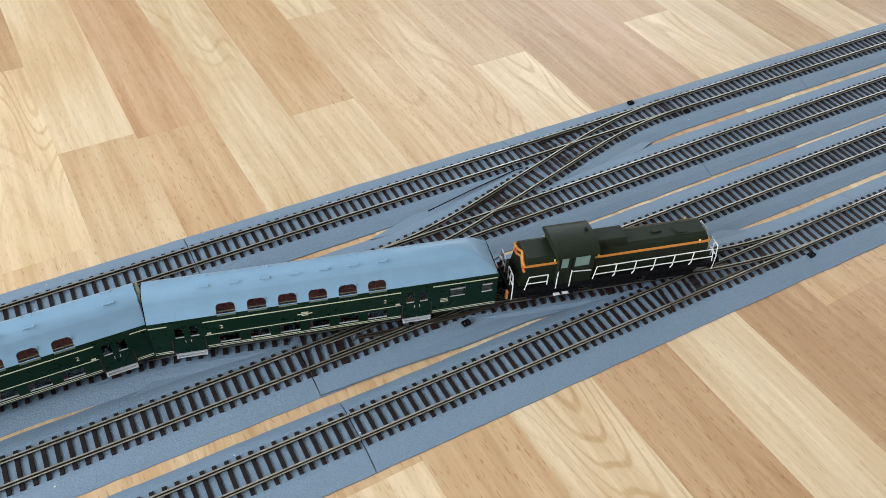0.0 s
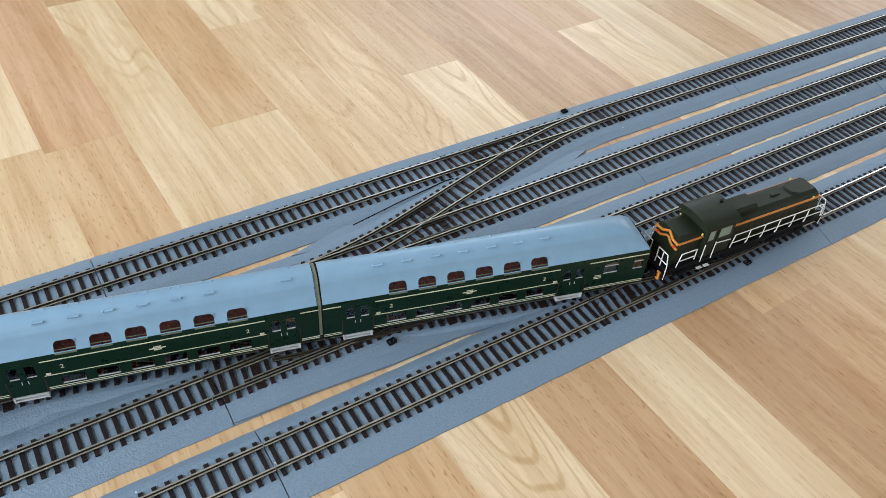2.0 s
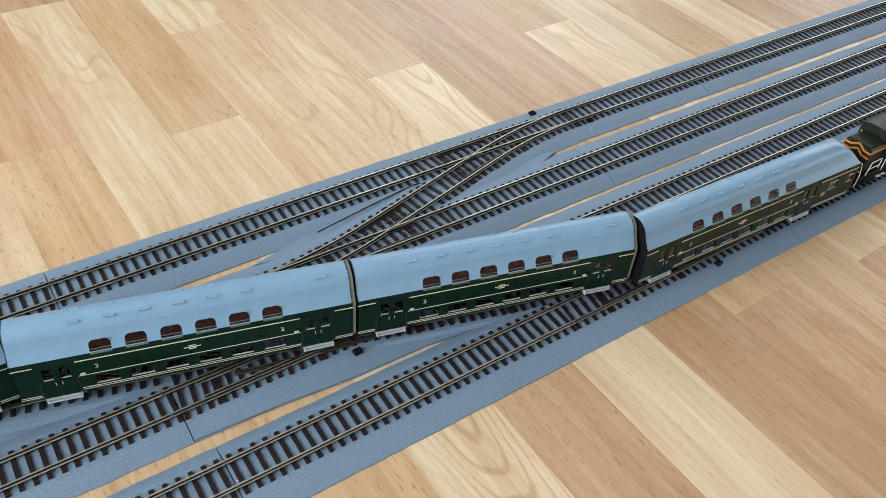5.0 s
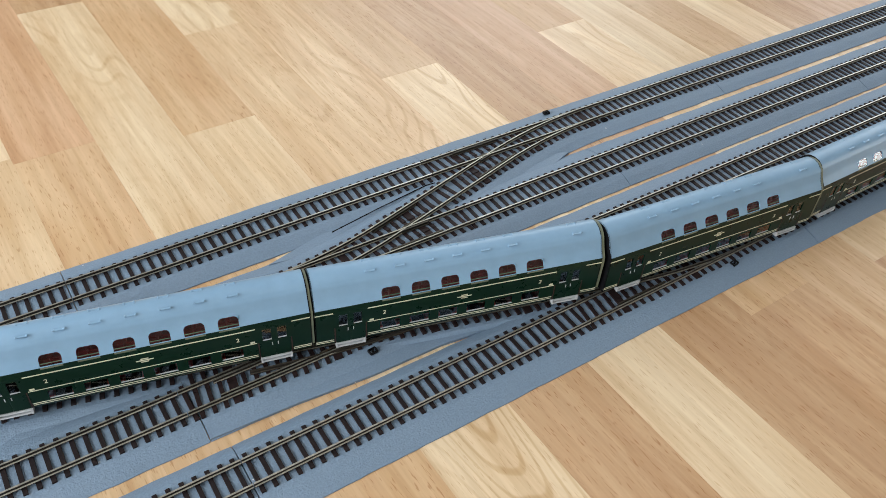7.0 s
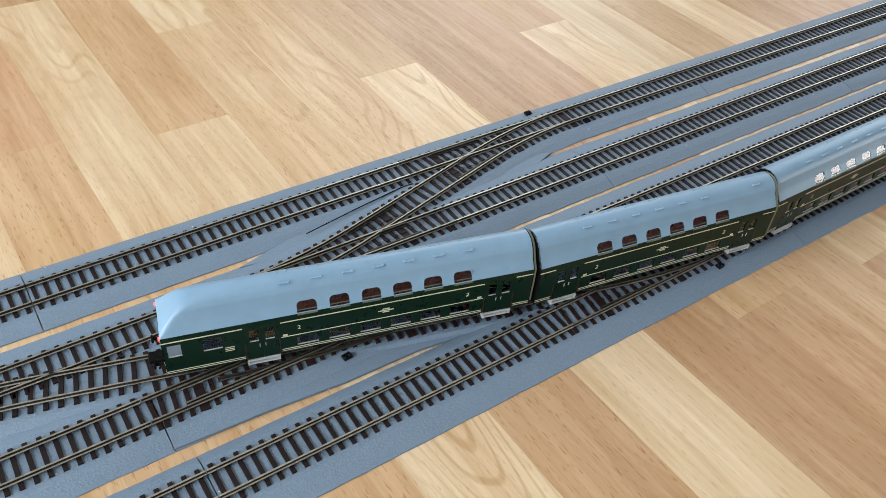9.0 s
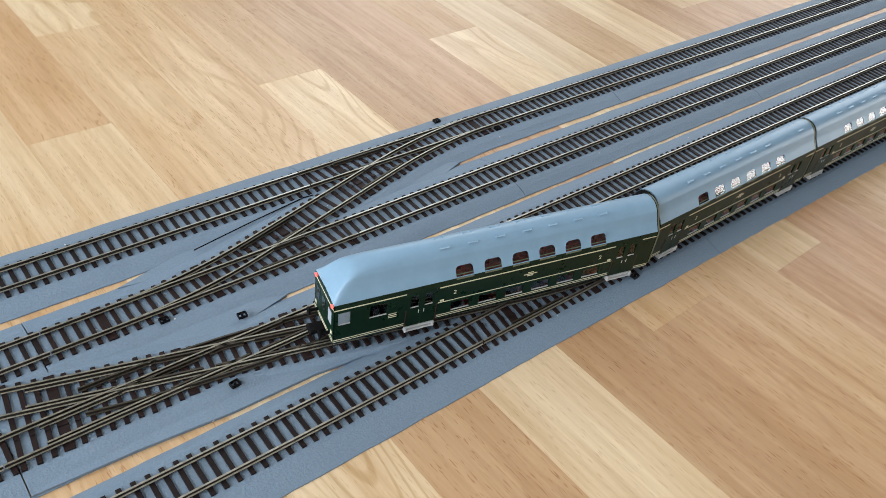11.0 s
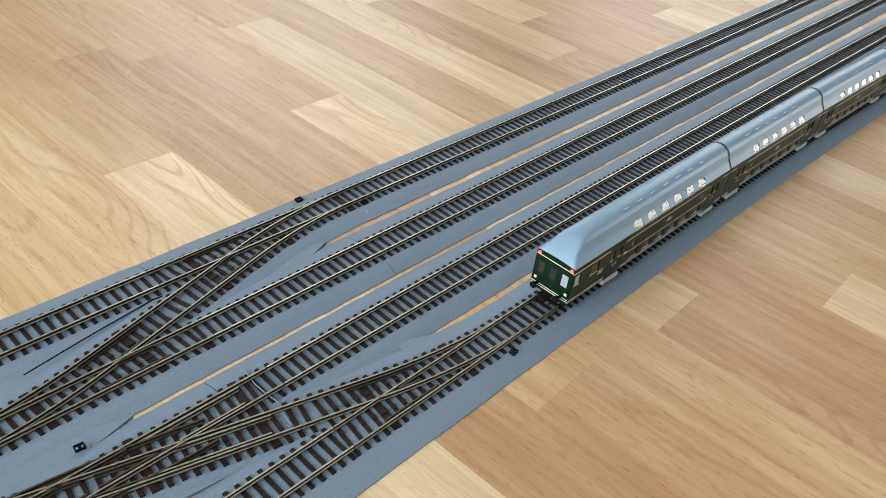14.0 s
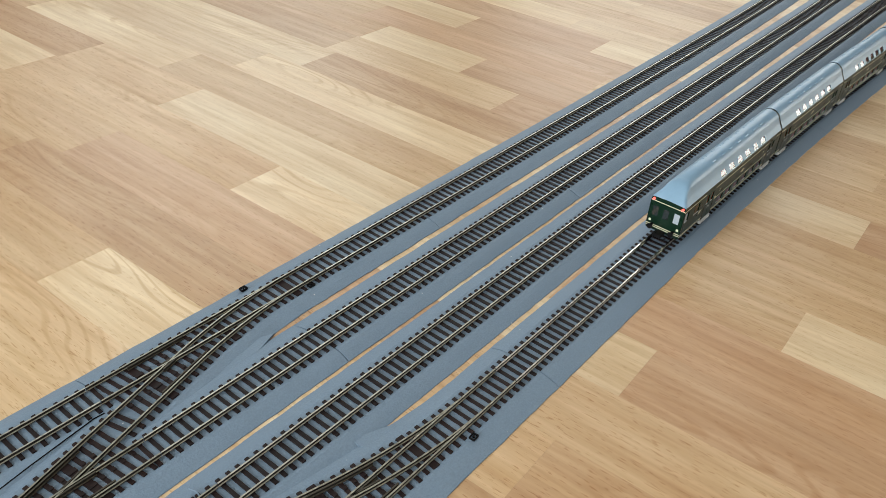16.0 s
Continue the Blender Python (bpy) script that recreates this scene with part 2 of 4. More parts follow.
# the train's road: a turnout on the fourth line, then straight through the double slip to the second line
DR = 0.45
T0 = DR * math.tan(TH / 2)
XD = -0.029
road_d = arc_line(XD + T0, YD, math.pi, DR * TH, -DR)
xr, yr, _, hr = road_d[-1]
road_s = arc_line(xr, yr, hr, (-YD + YB - DR * (1 - math.cos(TH)) * 2) / math.sin(TH), None, 24)
xs, ys, _, hs = road_s[-1]
road_e = arc_line(xs, ys, hs, DR * TH, DR)


# ---- room ----
def wall(name, x0, x1, y0, y1, hole=None, axis="x"):
    """A wall 0.2 m thick and 2.5 m high, with an opening (from, to, sill, head) that goes through it."""
    bm = bmesh.new()
    if hole is None:
        box(bm, x0, x1, y0, y1, -0.02, 2.5)
    else:
        a, b, lo, hi = hole
        if axis == "x":
            box(bm, x0, a, y0, y1, -0.02, 2.5), box(bm, b, x1, y0, y1, -0.02, 2.5)
            box(bm, a, b, y0, y1, -0.02, lo), box(bm, a, b, y0, y1, hi, 2.5)
        else:
            box(bm, x0, x1, y0, a, -0.02, 2.5), box(bm, x0, x1, b, y1, -0.02, 2.5)
            box(bm, x0, x1, a, b, -0.02, lo), box(bm, x0, x1, a, b, hi, 2.5)
    return tagged(part(name, bm, WALLPAINT), "unseen plain room wall, darkened to cut bounced light", "wall", kind="structure")


def window(name, m, wide, high):
    w = tagged(new(name), "unseen white framed room window without curtain", "window", kind="structure")
    bm = bmesh.new()
    for x0, x1, z0, z1 in ((0, wide, 0, 0.05), (0, wide, high - 0.05, high), (0, 0.05, 0.05, high - 0.05), (wide - 0.05, wide, 0.05, high - 0.05), (wide / 2 - 0.035, wide / 2 + 0.035, 0.05, high - 0.05)):
        box(bm, x0, x1, 0, 0.05, z0, z1, None, 0.004)
    part("window_frame", bm, FRAMEWHITE, w)
    w.matrix_world = m
    return w


# the enclosing walls are unseen and assumed, they only shape the light
wall("wall_north", -2.2, 3.4, 2.2, 2.4, (0.80, 2.60, 0.70, 2.20))
wall("wall_south", -2.2, 3.4, -3.0, -2.8)
wall("wall_east", 3.2, 3.4, -2.8, -0.4, (-2.70, -1.25, 0.10, 2.15), "y")
wall("wall_east_2", 3.2, 3.4, -0.4, 2.2, (0.25, 1.85, 0.55, 2.15), "y")
wall("wall_west", -2.2, -2.0, -2.8, 2.2, (-1.15, 1.10, 0.10, 1.80), "y")
window("window_1", pose(0.80, 2.26, 0.70), 1.8, 1.5)
window("window_2", pose(3.32, -2.70, 0.10, 0, 0, 90), 1.45, 2.05)
window("window_4", pose(3.32, 0.25, 0.55, 0, 0, 90), 1.6, 1.6)
# west window is made up to go with the added west lamp
window("assumed_window", pose(-2.10, -1.15, 0.10, 0, 0, 90), 2.25, 1.70)
tagged(part("ceiling", box(bmesh.new(), -2.2, 3.4, -3.0, 2.4, 2.5, 2.6), CEILING), "plain white room ceiling", "ceiling", kind="structure")

# ---- beds of grey foam ----
PROFILE = [(-0.0272, FLOOR - 0.001), (-0.0270, FLOOR + 0.0008), (-0.0200, BED - 0.0010), (-0.0160, BED), (0.0160, BED), (0.0200, BED - 0.0010), (0.0270, FLOOR + 0.0008), (0.0272, FLOOR - 0.001)]
WIDE_SOUTH = [(-0.0292, FLOOR - 0.001), (-0.0290, FLOOR + 0.0008), (-0.0210, BED - 0.0012), (-0.0160, BED)] + PROFILE[4:]


def bed(line, sink=0.0, profile=PROFILE, trim=None):
    bm = bmesh.new()
    sweep(bm, [(x, y, -sink if sink else 0.0, a) for x, y, z, a in line], profile)
    for v in bm.verts:
        if trim:
            v.co.y = trim(v.co.x, v.co.y)
        if v.co.z < 0.0045:
            v.co.y += 0.0005 * noise.noise(v.co * 55) + 0.0004 * noise.noise(v.co * 210)
        v.co.z = max(v.co.z, FLOOR + 0.0002)
        if v.co.z > 0.005:
            v.co.z += 0.00025 * noise.noise(v.co * 40)
    return tagged(part("track_bed", bm, FOAM), "slate-grey foam ballast bed under model railway track", "track bed", "foam track beds")


def runs(y, bend, cuts, **more):
    for a, b in zip(cuts, cuts[1:]):
        bed(straight(a + 0.0003, b - 0.0003, y, bend, max(4, int((b - a) / 0.007))), **more)


runs(YA, DRIFT["A"], (LEFT, -0.395, -0.13, 0.17, 0.75, RIGHT))
runs(YB, DRIFT["B"], (LEFT, -0.33, 0.0, 0.30, 0.95, RIGHT), sink=0.0001)
runs(YC, DRIFT["C"], (LEFT, -0.36, -0.155, 0.45, 1.05, RIGHT), sink=0.0002)


def trim_inner(x, y):
    """The fourth line's bed is cut narrow on its inner side, west of the branch."""
    edge = YD + 0.0165
    return edge + (y - edge) * 0.68 if x < -0.172 and y > edge else y


def trim_branch(x, y):
    """The branch's bed is cut narrow on its south side, past the double slip."""
    edge = yr + (xr - x) * math.tan(TH) - 0.0165
    return edge + (y - edge) * 0.30 if -0.31 < x < -0.165 and y < edge else y


runs(YD, DRIFT["D"], (LEFT, -0.352, 0.077, 0.62, RIGHT), sink=0.00005, profile=WIDE_SOUTH, trim=trim_inner)
bed(cross_a + cross_m[1:] + cross_b[1:], sink=0.0004)
bed(road_d + road_s[1:] + road_e[1:], sink=0.0005, trim=trim_branch)


def infill(points):
    bm = bmesh.new()
    prism(bm, points, FLOOR + 0.0002, FLOOR + 0.0021)
    return tagged(part("bed_infill", bm, FOAM), "slate-grey foam wedge between two track beds", "track bed", "foam track beds")


infill([(-0.277, -0.0335), (-0.20, -0.045), (-0.06, -0.045), (-0.016, -0.0300), (-0.06, -0.015), (-0.20, -0.015)])
infill([(-0.465, -0.0955), (-0.36, -0.110), (-0.24, -0.098), (-0.197, -0.0878), (-0.24, -0.076), (-0.40, -0.070)])
infill([(-0.36, -0.1425), (-0.31, -0.1445), (-0.263, -0.1483), (-0.215, -0.1490), (-0.185, -0.1525), (-0.165, -0.1525), (-0.165, -0.130), (-0.32, -0.130)])
infill([(-0.165, -0.162), (-0.080, -0.162), (-0.0870, -0.137), (-0.165, -0.125)])
infill([(-0.048, -0.160), (-0.020, -0.160), (-0.0240, -0.1458), (-0.0500, -0.135)])

# ---- track ----
SLEEP_W, SLEEP_L, PITCH = 0.0030, 0.0272, 0.00680


def sleeper_mesh(length, width=SLEEP_W, mat=SLEEPER):
    bm = bmesh.new()
    h0, h1, e = BED - 0.0012, BED + 0.0008, 0.0003
    hw, hl = width / 2, length / 2
    lo = [bm.verts.new(p) for p in ((-hw, -hl, h0), (hw, -hl, h0), (hw, hl, h0), (-hw, hl, h0))]
    hi = [bm.verts.new(p) for p in ((-hw + e, -hl + e, h1), (hw - e, -hl + e, h1), (hw - e, hl - e, h1), (-hw + e, hl - e, h1))]
    bm.faces.new(hi)
    for i in range(4):
        bm.faces.new((lo[i], lo[(i + 1) % 4], hi[(i + 1) % 4], hi[i]))
    # chairs that hold the two rails
    for s in (-1, 1):
        box(bm, -hw + 0.0002, hw - 0.0002, s * GAUGE / 2 - 0.0014, s * GAUGE / 2 + 0.0014, h1, h1 + 0.0005)
    me = bpy.data.meshes.new("sleeper")
    bmesh.ops.recalc_face_normals(bm, faces=bm.faces)
    bm.to_mesh(me)
    bm.free()
    me.materials.append(mat)
    return me


SLEEPERS = {}


def sleeper(parent, x, y, a, length=SLEEP_L, width=SLEEP_W, mat=SLEEPER):
    key = (round(length, 3), round(width, 4), mat.name)
    if key not in SLEEPERS:
        SLEEPERS[key] = sleeper_mesh(*key[:2], mat)
    jig = random.uniform(-0.6, 0.6)
    return shared("sleeper", SLEEPERS[key], parent, pose(x, y, 0, 0, 0, math.degrees(a) + jig))


RAILCUT = [(-0.0010, 0), (0.0010, 0), (0.0010, 0.0004), (0.0003, 0.0007), (0.0003, 0.0017), (0.00055, 0.0019), (0.0005, 0.0026), (-0.0005, 0.0026), (-0.00055, 0.0019), (-0.0003, 0.0017), (-0.0003, 0.0007), (-0.0010, 0.0004)]


def offset(line, o, z):
    return [(x - math.sin(a) * o, y + math.cos(a) * o, z, a) for x, y, _, a in line]


def rail(parent, line, o, sink=0.0, name="rail", mat=None, label=""):
    bm = bmesh.new()
    sweep(bm, offset(line, o, TOP - 0.0026 - sink), RAILCUT)
    # bright head and foot, brown web
    n = len(RAILCUT)
    for i, f in enumerate(bm.faces[:]):
        f.material_index = 0 if i % n in (2, 6, 10) else 1
    return part(name, bm, [mat or RAIL, RAILSIDE], parent, label)


def cut(line, x0, x1):
    """The part of a line between two x, with its ends interpolated."""
    line = sorted(line)
    xs_ = [p[0] for p in line]
    mids = [p for p in line if x0 < p[0] < x1]

    def at(x):
        x = min(max(x, xs_[0]), xs_[-1])
        for p, q in zip(line, line[1:]):
            if p[0] <= x <= q[0]:
                f = (x - p[0]) / max(1e-9, q[0] - p[0])
                return (x, p[1] + f * (q[1] - p[1]), 0.0, p[3] + f * (q[3] - p[3]))
        return line[-1]
    return [at(x0)] + mids + [at(x1)]


def east(line):
    """The same line read towards +x, with headings about zero."""
    return sorted((x, y, z, a - math.pi) for x, y, z, a in line)


def track(line, x0, x1, label="brown-sleepered model railway track with weathered metal rails", mat=None):
    t = thing("railway_track", label, "track", "model railway tracks")
    seg = cut(line, x0 + 0.0003, x1 - 0.0003)
    for o in (-GAUGE / 2, GAUGE / 2):
        rail(t, seg, o, mat=mat)
    n = int((x1 - x0) / PITCH)
    for i in range(n):
        x, y, _, a = cut(line, x0 + (i + 0.5) * (x1 - x0) / n, x1)[0]
        sleeper(t, x, y, a)
    return t


def throw_box(parent, x, y, a=0.0):
    """The black plastic end of the point's throw bar: a small open frame with a pin."""
    bm = bmesh.new()
    m = pose(x, y, BED, 0, 0, math.degrees(a)) @ Matrix.Diagonal((0.72, 0.85, 0.9, 1))
    for q in ((-0.0038, 0.0038, -0.0024, -0.0017), (-0.0038, 0.0038, 0.0017, 0.0024), (-0.0038, -0.0028, -0.0017, 0.0017), (0.0028, 0.0038, -0.0017, 0.0017)):
        box(bm, *q, -0.0008, 0.0016, m, 0.0003)
    cyl(bm, m @ Vector((0, 0, 0)), m @ Vector((0, 0, 0.0018)), 0.0008, 8)
    return part("throw_bar_end", bm, BLACK, parent, "black plastic throw bar end")


def turnout(main, div, x0, x1, side, label, name="turnout", levers=(), frog=None):
    """Main and diverging line between x0 and x1, with the sleepers that carry both and the rails of each."""
    t = thing(name, label, "turnout", "model railway turnouts")
    a, b = cut(main, x0 + 0.0003, x1 - 0.0003), cut(div, max(x0, min(p[0] for p in div)), min(x1, max(p[0] for p in div)))
    for o in (-GAUGE / 2, GAUGE / 2):
        rail(t, a, o, mat=RAILDARK)
        rail(t, b, o, 0.00012, mat=RAILDARK)
    n = int((x1 - x0) / PITCH)
    for i in range(n):
        x = x0 + (i + 0.5) * (x1 - x0) / n
        p, q = cut(main, x, x1)[0], cut(div, x, x1 + 0.01)[0]
        inside = min(u[0] for u in div) <= x <= max(u[0] for u in div)
        gap = q[1] - p[1]
        if not inside:
            sleeper(t, *p[:2], p[3], mat=POINTSLEEPER)
        elif abs(gap) < 0.0285:
            wide = SLEEP_W * (1.9 if i % 9 == 4 else 1.0)
            sleeper(t, x, (p[1] + q[1]) / 2, (p[3] + q[3]) / 2, round((SLEEP_L + abs(gap)) * 500) / 500, wide, POINTSLEEPER)
        else:
            sleeper(t, *p[:2], p[3], mat=POINTSLEEPER)
            sleeper(t, *q[:2], q[3], mat=POINTSLEEPER)
    for x, y, ang in levers:
        throw_box(t, x, y, ang)
    # check rails beside the outer rails, and the two wing rails at the frog
    if frog:
        f = 1 if side > 0 else -1
        rail(t, cut(main, frog - 0.020, frog + 0.022), -f * (GAUGE / 2 - 0.0021), 0.0003, "check_rail", FROG)
        rail(t, cut(div, frog - 0.020, frog + 0.022), f * (GAUGE / 2 - 0.0021), 0.0003, "check_rail", FROG)
        rail(t, cut(main, frog - 0.004, frog + 0.018), f * (GAUGE / 2 - 0.0016), 0.0002, "wing_rail", FROG)
        rail(t, cut(div, frog - 0.004, frog + 0.018), -f * (GAUGE / 2 - 0.0016), 0.0002, "wing_rail", FROG)
    return t


LA, LB, LC, LD = (straight(LEFT, RIGHT, y, DRIFT[k], 60) for k, y in (("A", YA), ("B", YB), ("C", YC), ("D", YD)))
CROSS = east(cross_a + cross_m[1:] + cross_b[1:])
ROAD = east(road_d + road_s[1:] + road_e[1:])
HALF = (xa + xm) / 2
for a, b in ((LEFT, -0.395), (-0.395, HALF), (0.055, 0.75), (0.75, RIGHT)):
    track(LA, a, b)
for a, b in ((LEFT, -0.56), (-0.445, -0.325), (HALF, 0.30), (0.30, 0.95), (0.95, RIGHT)):
    track(LB, a, b)
for a, b in ((LEFT, -0.365), (-0.1255, 0.45), (0.45, 1.05), (1.05, RIGHT)):
    track(LC, a, b)
for a, b in ((LEFT, -0.352), (-0.352, -0.125)):
    track(LD, a, b)
for a, b in ((0.055, 0.62), (0.62, RIGHT)):
    track(LD, a, b, "brown-sleepered model railway track with brighter, shinier rails", RAILBRIGHT)
track(ROAD, -0.445, -0.365)
turnout(LA, CROSS, HALF, 0.055, -1, "model turnout of the crossover with brown sleepers and metal rails", levers=((0.0, 0.0205, 0), (0.037, -0.0115, 0)), frog=-0.085)
turnout(LB, CROSS, -0.325, HALF, 1, "model turnout whose branch joins the crossover", levers=((-0.2663, -0.0733, 0),), frog=-0.182)
turnout(LC, ROAD, -0.365, -0.1255, 1, "double slip turnout with crowded rails and dark frogs", "double_slip", levers=((-0.255, -0.1345, 0.1), (-0.2284, -0.0920, -0.1)))
turnout(LD, ROAD, -0.125, 0.055, 1, "model turnout on the outer track, set to the branch", levers=((0.0003, -0.1905, 0.1),), frog=-0.080)
turnout(LB, ROAD, -0.56, -0.445, -1, "model turnout where the branch meets the next track")


def slip_blades():
    """The curved slip rails and the crossing's dark wing and check rails."""
    s = [o for o in bpy.data.objects if o.name == "double_slip"][0]
    c = Vector((-0.2485, YC, 0))
    for f in (-1, 1):
        arc = []
        for i in range(15):
            u = -1 + 2 * i / 14
            x = c.x + 0.075 * u
            bow = 0.0049 * (1 - u * u)
            arc.append((x, c.y - math.tan(TH / 2) * 0.075 * u + f * bow * 0.9, 0.0, -TH / 2 - f * 2 * bow * u / 0.075))
        rail(s, arc, f * GAUGE / 2, 0.0003, "slip_rail", FROG)
    for k, line in ((1, LC), (-1, ROAD)):
        for x, o in ((-0.285, 0.0062), (-0.212, -0.0062), (-0.262, -0.0062), (-0.235, 0.0062)):
            rail(s, cut(line, x - 0.022, x + 0.022), o * k, 0.0002, "check_rail", FROG)
        # point blades that lie close to the outer rails
        for x0, x1, o in ((-0.345, -0.287, 0.0060), (-0.345, -0.292, -0.0058), (-0.205, -0.146, 0.0058), (-0.212, -0.150, -0.0060)):
            rail(s, cut(line, x0, x1), o, 0.0004, "point_blade", RAILDARK)


slip_blades()


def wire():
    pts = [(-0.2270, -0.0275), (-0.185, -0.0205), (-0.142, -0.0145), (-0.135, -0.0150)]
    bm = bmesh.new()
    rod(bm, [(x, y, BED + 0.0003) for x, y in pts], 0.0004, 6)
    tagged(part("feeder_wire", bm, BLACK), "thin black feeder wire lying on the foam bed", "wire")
    pts = [(-0.1365, -0.0973), (-0.135, -0.1017), (-0.1366, -0.1127), (-0.1362, -0.1227), (-0.135, -0.1321), (-0.1383, -0.1418), (-0.1399, -0.1501)]
    bm = bmesh.new()
    rod(bm, [(x, y, BED + 0.0011) for x, y in pts], 0.0004, 6)
    tagged(part("feeder_wire", bm, FOAM), "thin blue-grey feeder wire lying across the sleepers", "wire")


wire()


# ---- floor ----
STRIP, XO, TILT = 0.0602, -0.0295, radians(1.5)


def plank_mesh(x0, x1, y0, y1):
    bm = bmesh.new()
    g, e = 0.00002, 0.00012
    lo = [bm.verts.new((x, y, -0.008)) for x, y in ((x0 + g, y0 + g), (x1 - g, y0 + g), (x1 - g, y1 - g), (x0 + g, y1 - g))]
    mid = [bm.verts.new((v.co.x, v.co.y, -0.00005)) for v in lo]
    hi = [bm.verts.new((x, y, 0)) for x, y in ((x0 + e, y0 + e), (x1 - e, y0 + e), (x1 - e, y1 - e), (x0 + e, y1 - e))]
    bm.faces.new(hi)
    for a, b in ((lo, mid), (mid, hi)):
        for i in range(4):
            bm.faces.new((a[i], a[(i + 1) % 4], b[(i + 1) % 4], b[i]))
    return bm


def floor():
    base = tagged(part("floor", box(bmesh.new(), -2.2, 3.4, -3.0, 2.4, -0.03, FLOOR - 0.0081), WOODS["M"]), "laminate floor of beech-coloured strips in a room", "floor", kind="structure")
    rng = random.Random(5)
    # ends of the strips that were read from the place: strip number, then (from, tone) going to +y
    known = {
        -8: [(-0.30, "l"), (0.06, "L"), (0.317, "D")],
        -7: [(-0.25, "l"), (0.02, "l"), (0.176, "L"), (0.55, "M")],
        -6: [(-0.20, "M"), (0.168, "P"), (0.60, "M")],
        -5: [(-0.42, "M"), (0.02, "L"), (0.402, "D")],
        -4: [(-0.60, "L"), (-0.05, "L"), (0.142, "M"), (0.50, "L")],
        -3: [(-0.45, "D"), (-0.10, "l"), (0.293, "L")],
        -2: [(-0.55, "L"), (-0.10, "l"), (0.35, "L")],
        -1: [(-0.60, "D"), (-0.12, "L"), (0.140, "M"), (0.48, "l")],
        0: [(-0.60, "D"), (-0.228, "M"), (-0.08, "D"), (0.34, "M")],
        1: [(-0.50, "M"), (-0.12, "P"), (0.30, "M")],
        2: [(-0.62, "P"), (-0.240, "L"), (-0.08, "L"), (0.141, "M"), (0.505, "L")],
        3: [(-0.60, "P"), (-0.15, "l"), (0.02, "L"), (0.322, "M"), (0.501, "D")],
        4: [(-0.72, "L"), (-0.309, "M"), (-0.02, "M"), (0.401, "L")],
        5: [(-0.50, "M"), (-0.06, "L"), (0.35, "l")],
        6: [(-0.60, "M"), (-0.20, "l"), (-0.02, "D"), (0.298, "L")],
        7: [(-0.65, "P"), (-0.313, "L"), (-0.15, "P"), (0.072, "l"), (0.318, "D")],
        8: [(-0.60, "M"), (-0.20, "P"), (0.158, "L"), (0.315, "D")],
        9: [(-0.30, "l"), (0.02, "P"), (0.37, "M")],
        10: [(-0.20, "P"), (0.252, "L")],
        11: [(-0.30, "L"), (0.081, "P"), (0.40, "l")],
        12: [(-0.35, "l"), (0.15, "L")],
    }
    far = {k: bmesh.new() for k in WOODS}
    turn = pose(0, 0, FLOOR, 0, 0, math.degrees(TILT))
    for k in range(-36, 57):
        x0 = XO + k * STRIP
        rows = list(known.get(k, []))
        y = rows[0][0] if rows else rng.uniform(-0.3, 0.0)
        tone = lambda: rng.choices("LlMDP", (4, 4, 4, 2, 2))[0]
        low, below = y, []
        while low > -2.9:
            n = low - rng.uniform(0.22, 0.48)
            below.append((n, tone()))
            low = n
        if not rows:
            rows = [(y, tone())]
        top = rows[-1][0]
        rows = below[::-1] + rows
        while top < 2.4:
            top += rng.uniform(0.22, 0.48)
            rows.append((top, tone()))
        for (a, c), (b, _) in zip(rows, rows[1:]):
            # the floor ends under the walls
            a, b = max(a, -2.95), min(b, 2.35)
            if b - a < 0.01:
                continue
            near = -0.60 < x0 < 1.15 and b > -0.65 and a < 0.75
            bm = plank_mesh(x0, x0 + STRIP, a, b)
            if near:
                ob = part("plank", bm, WOODS[c], base)
                ob.matrix_basis = turn
            else:
                bmesh.ops.transform(bm, matrix=turn, verts=bm.verts)
                join(far[c], bm)
    for c, bm in far.items():
        tagged(part("planks_beyond", bm, WOODS[c], base), kind="stuff")


floor()


# ---- train ----
def pane_glass():
    m = bpy.data.materials.new("pane_glass")
    m.use_nodes = True
    t = m.node_tree
    t.nodes.remove(t.nodes["Principled BSDF"])
    f = node(t, "ShaderNodeFresnel", IOR=1.75)
    a = node(t, "ShaderNodeBsdfTransparent", Color=(0.86, 0.86, 0.85, 1))
    g = node(t, "ShaderNodeBsdfGlossy", Roughness=0.03, Color=(1, 1, 1, 1))
    s = t.nodes.new("ShaderNodeMixShader")
    for i, n in enumerate((f, a, g)):
        t.links.new(n.outputs[0], s.inputs[i])
    t.links.new(s.outputs[0], t.nodes["Material Output"].inputs[0])
    return m


PANE = pane_glass()
CM = 0.01
# half section of a coach, centimetres over the rail head: (half width, height)
SIDE = [(1.46, 0.55), (1.53, 0.80), (1.54, 1.02), (1.54, 1.70), (1.54, 1.95), (1.54, 2.90), (1.53, 3.20), (1.50, 3.50)]
ROOF = [(1.50, 3.50), (1.475, 3.54), (1.14, 4.06), (0.99, 4.38), (0.88, 4.63), (0.68, 4.87), (0.40, 5.05), (0.0, 5.12)]
ROOF = [(w0 + (w1 - w0) * k / n, z0 + (z1 - z0) * k / n) for (w0, z0), (w1, z1), n in zip(ROOF, ROOF[1:], (1, 4, 3, 3, 3, 2, 2)) for k in range(n)] + ROOF[-1:]
HIP = 2.3


def width_at(z):
    pts = SIDE + ROOF[1:]
    for (w0, z0), (w1, z1) in zip(pts, pts[1:]):
        if z0 <= z <= z1:
            return w0 + (w1 - w0) * (z - z0) / (z1 - z0)
    return 1.5


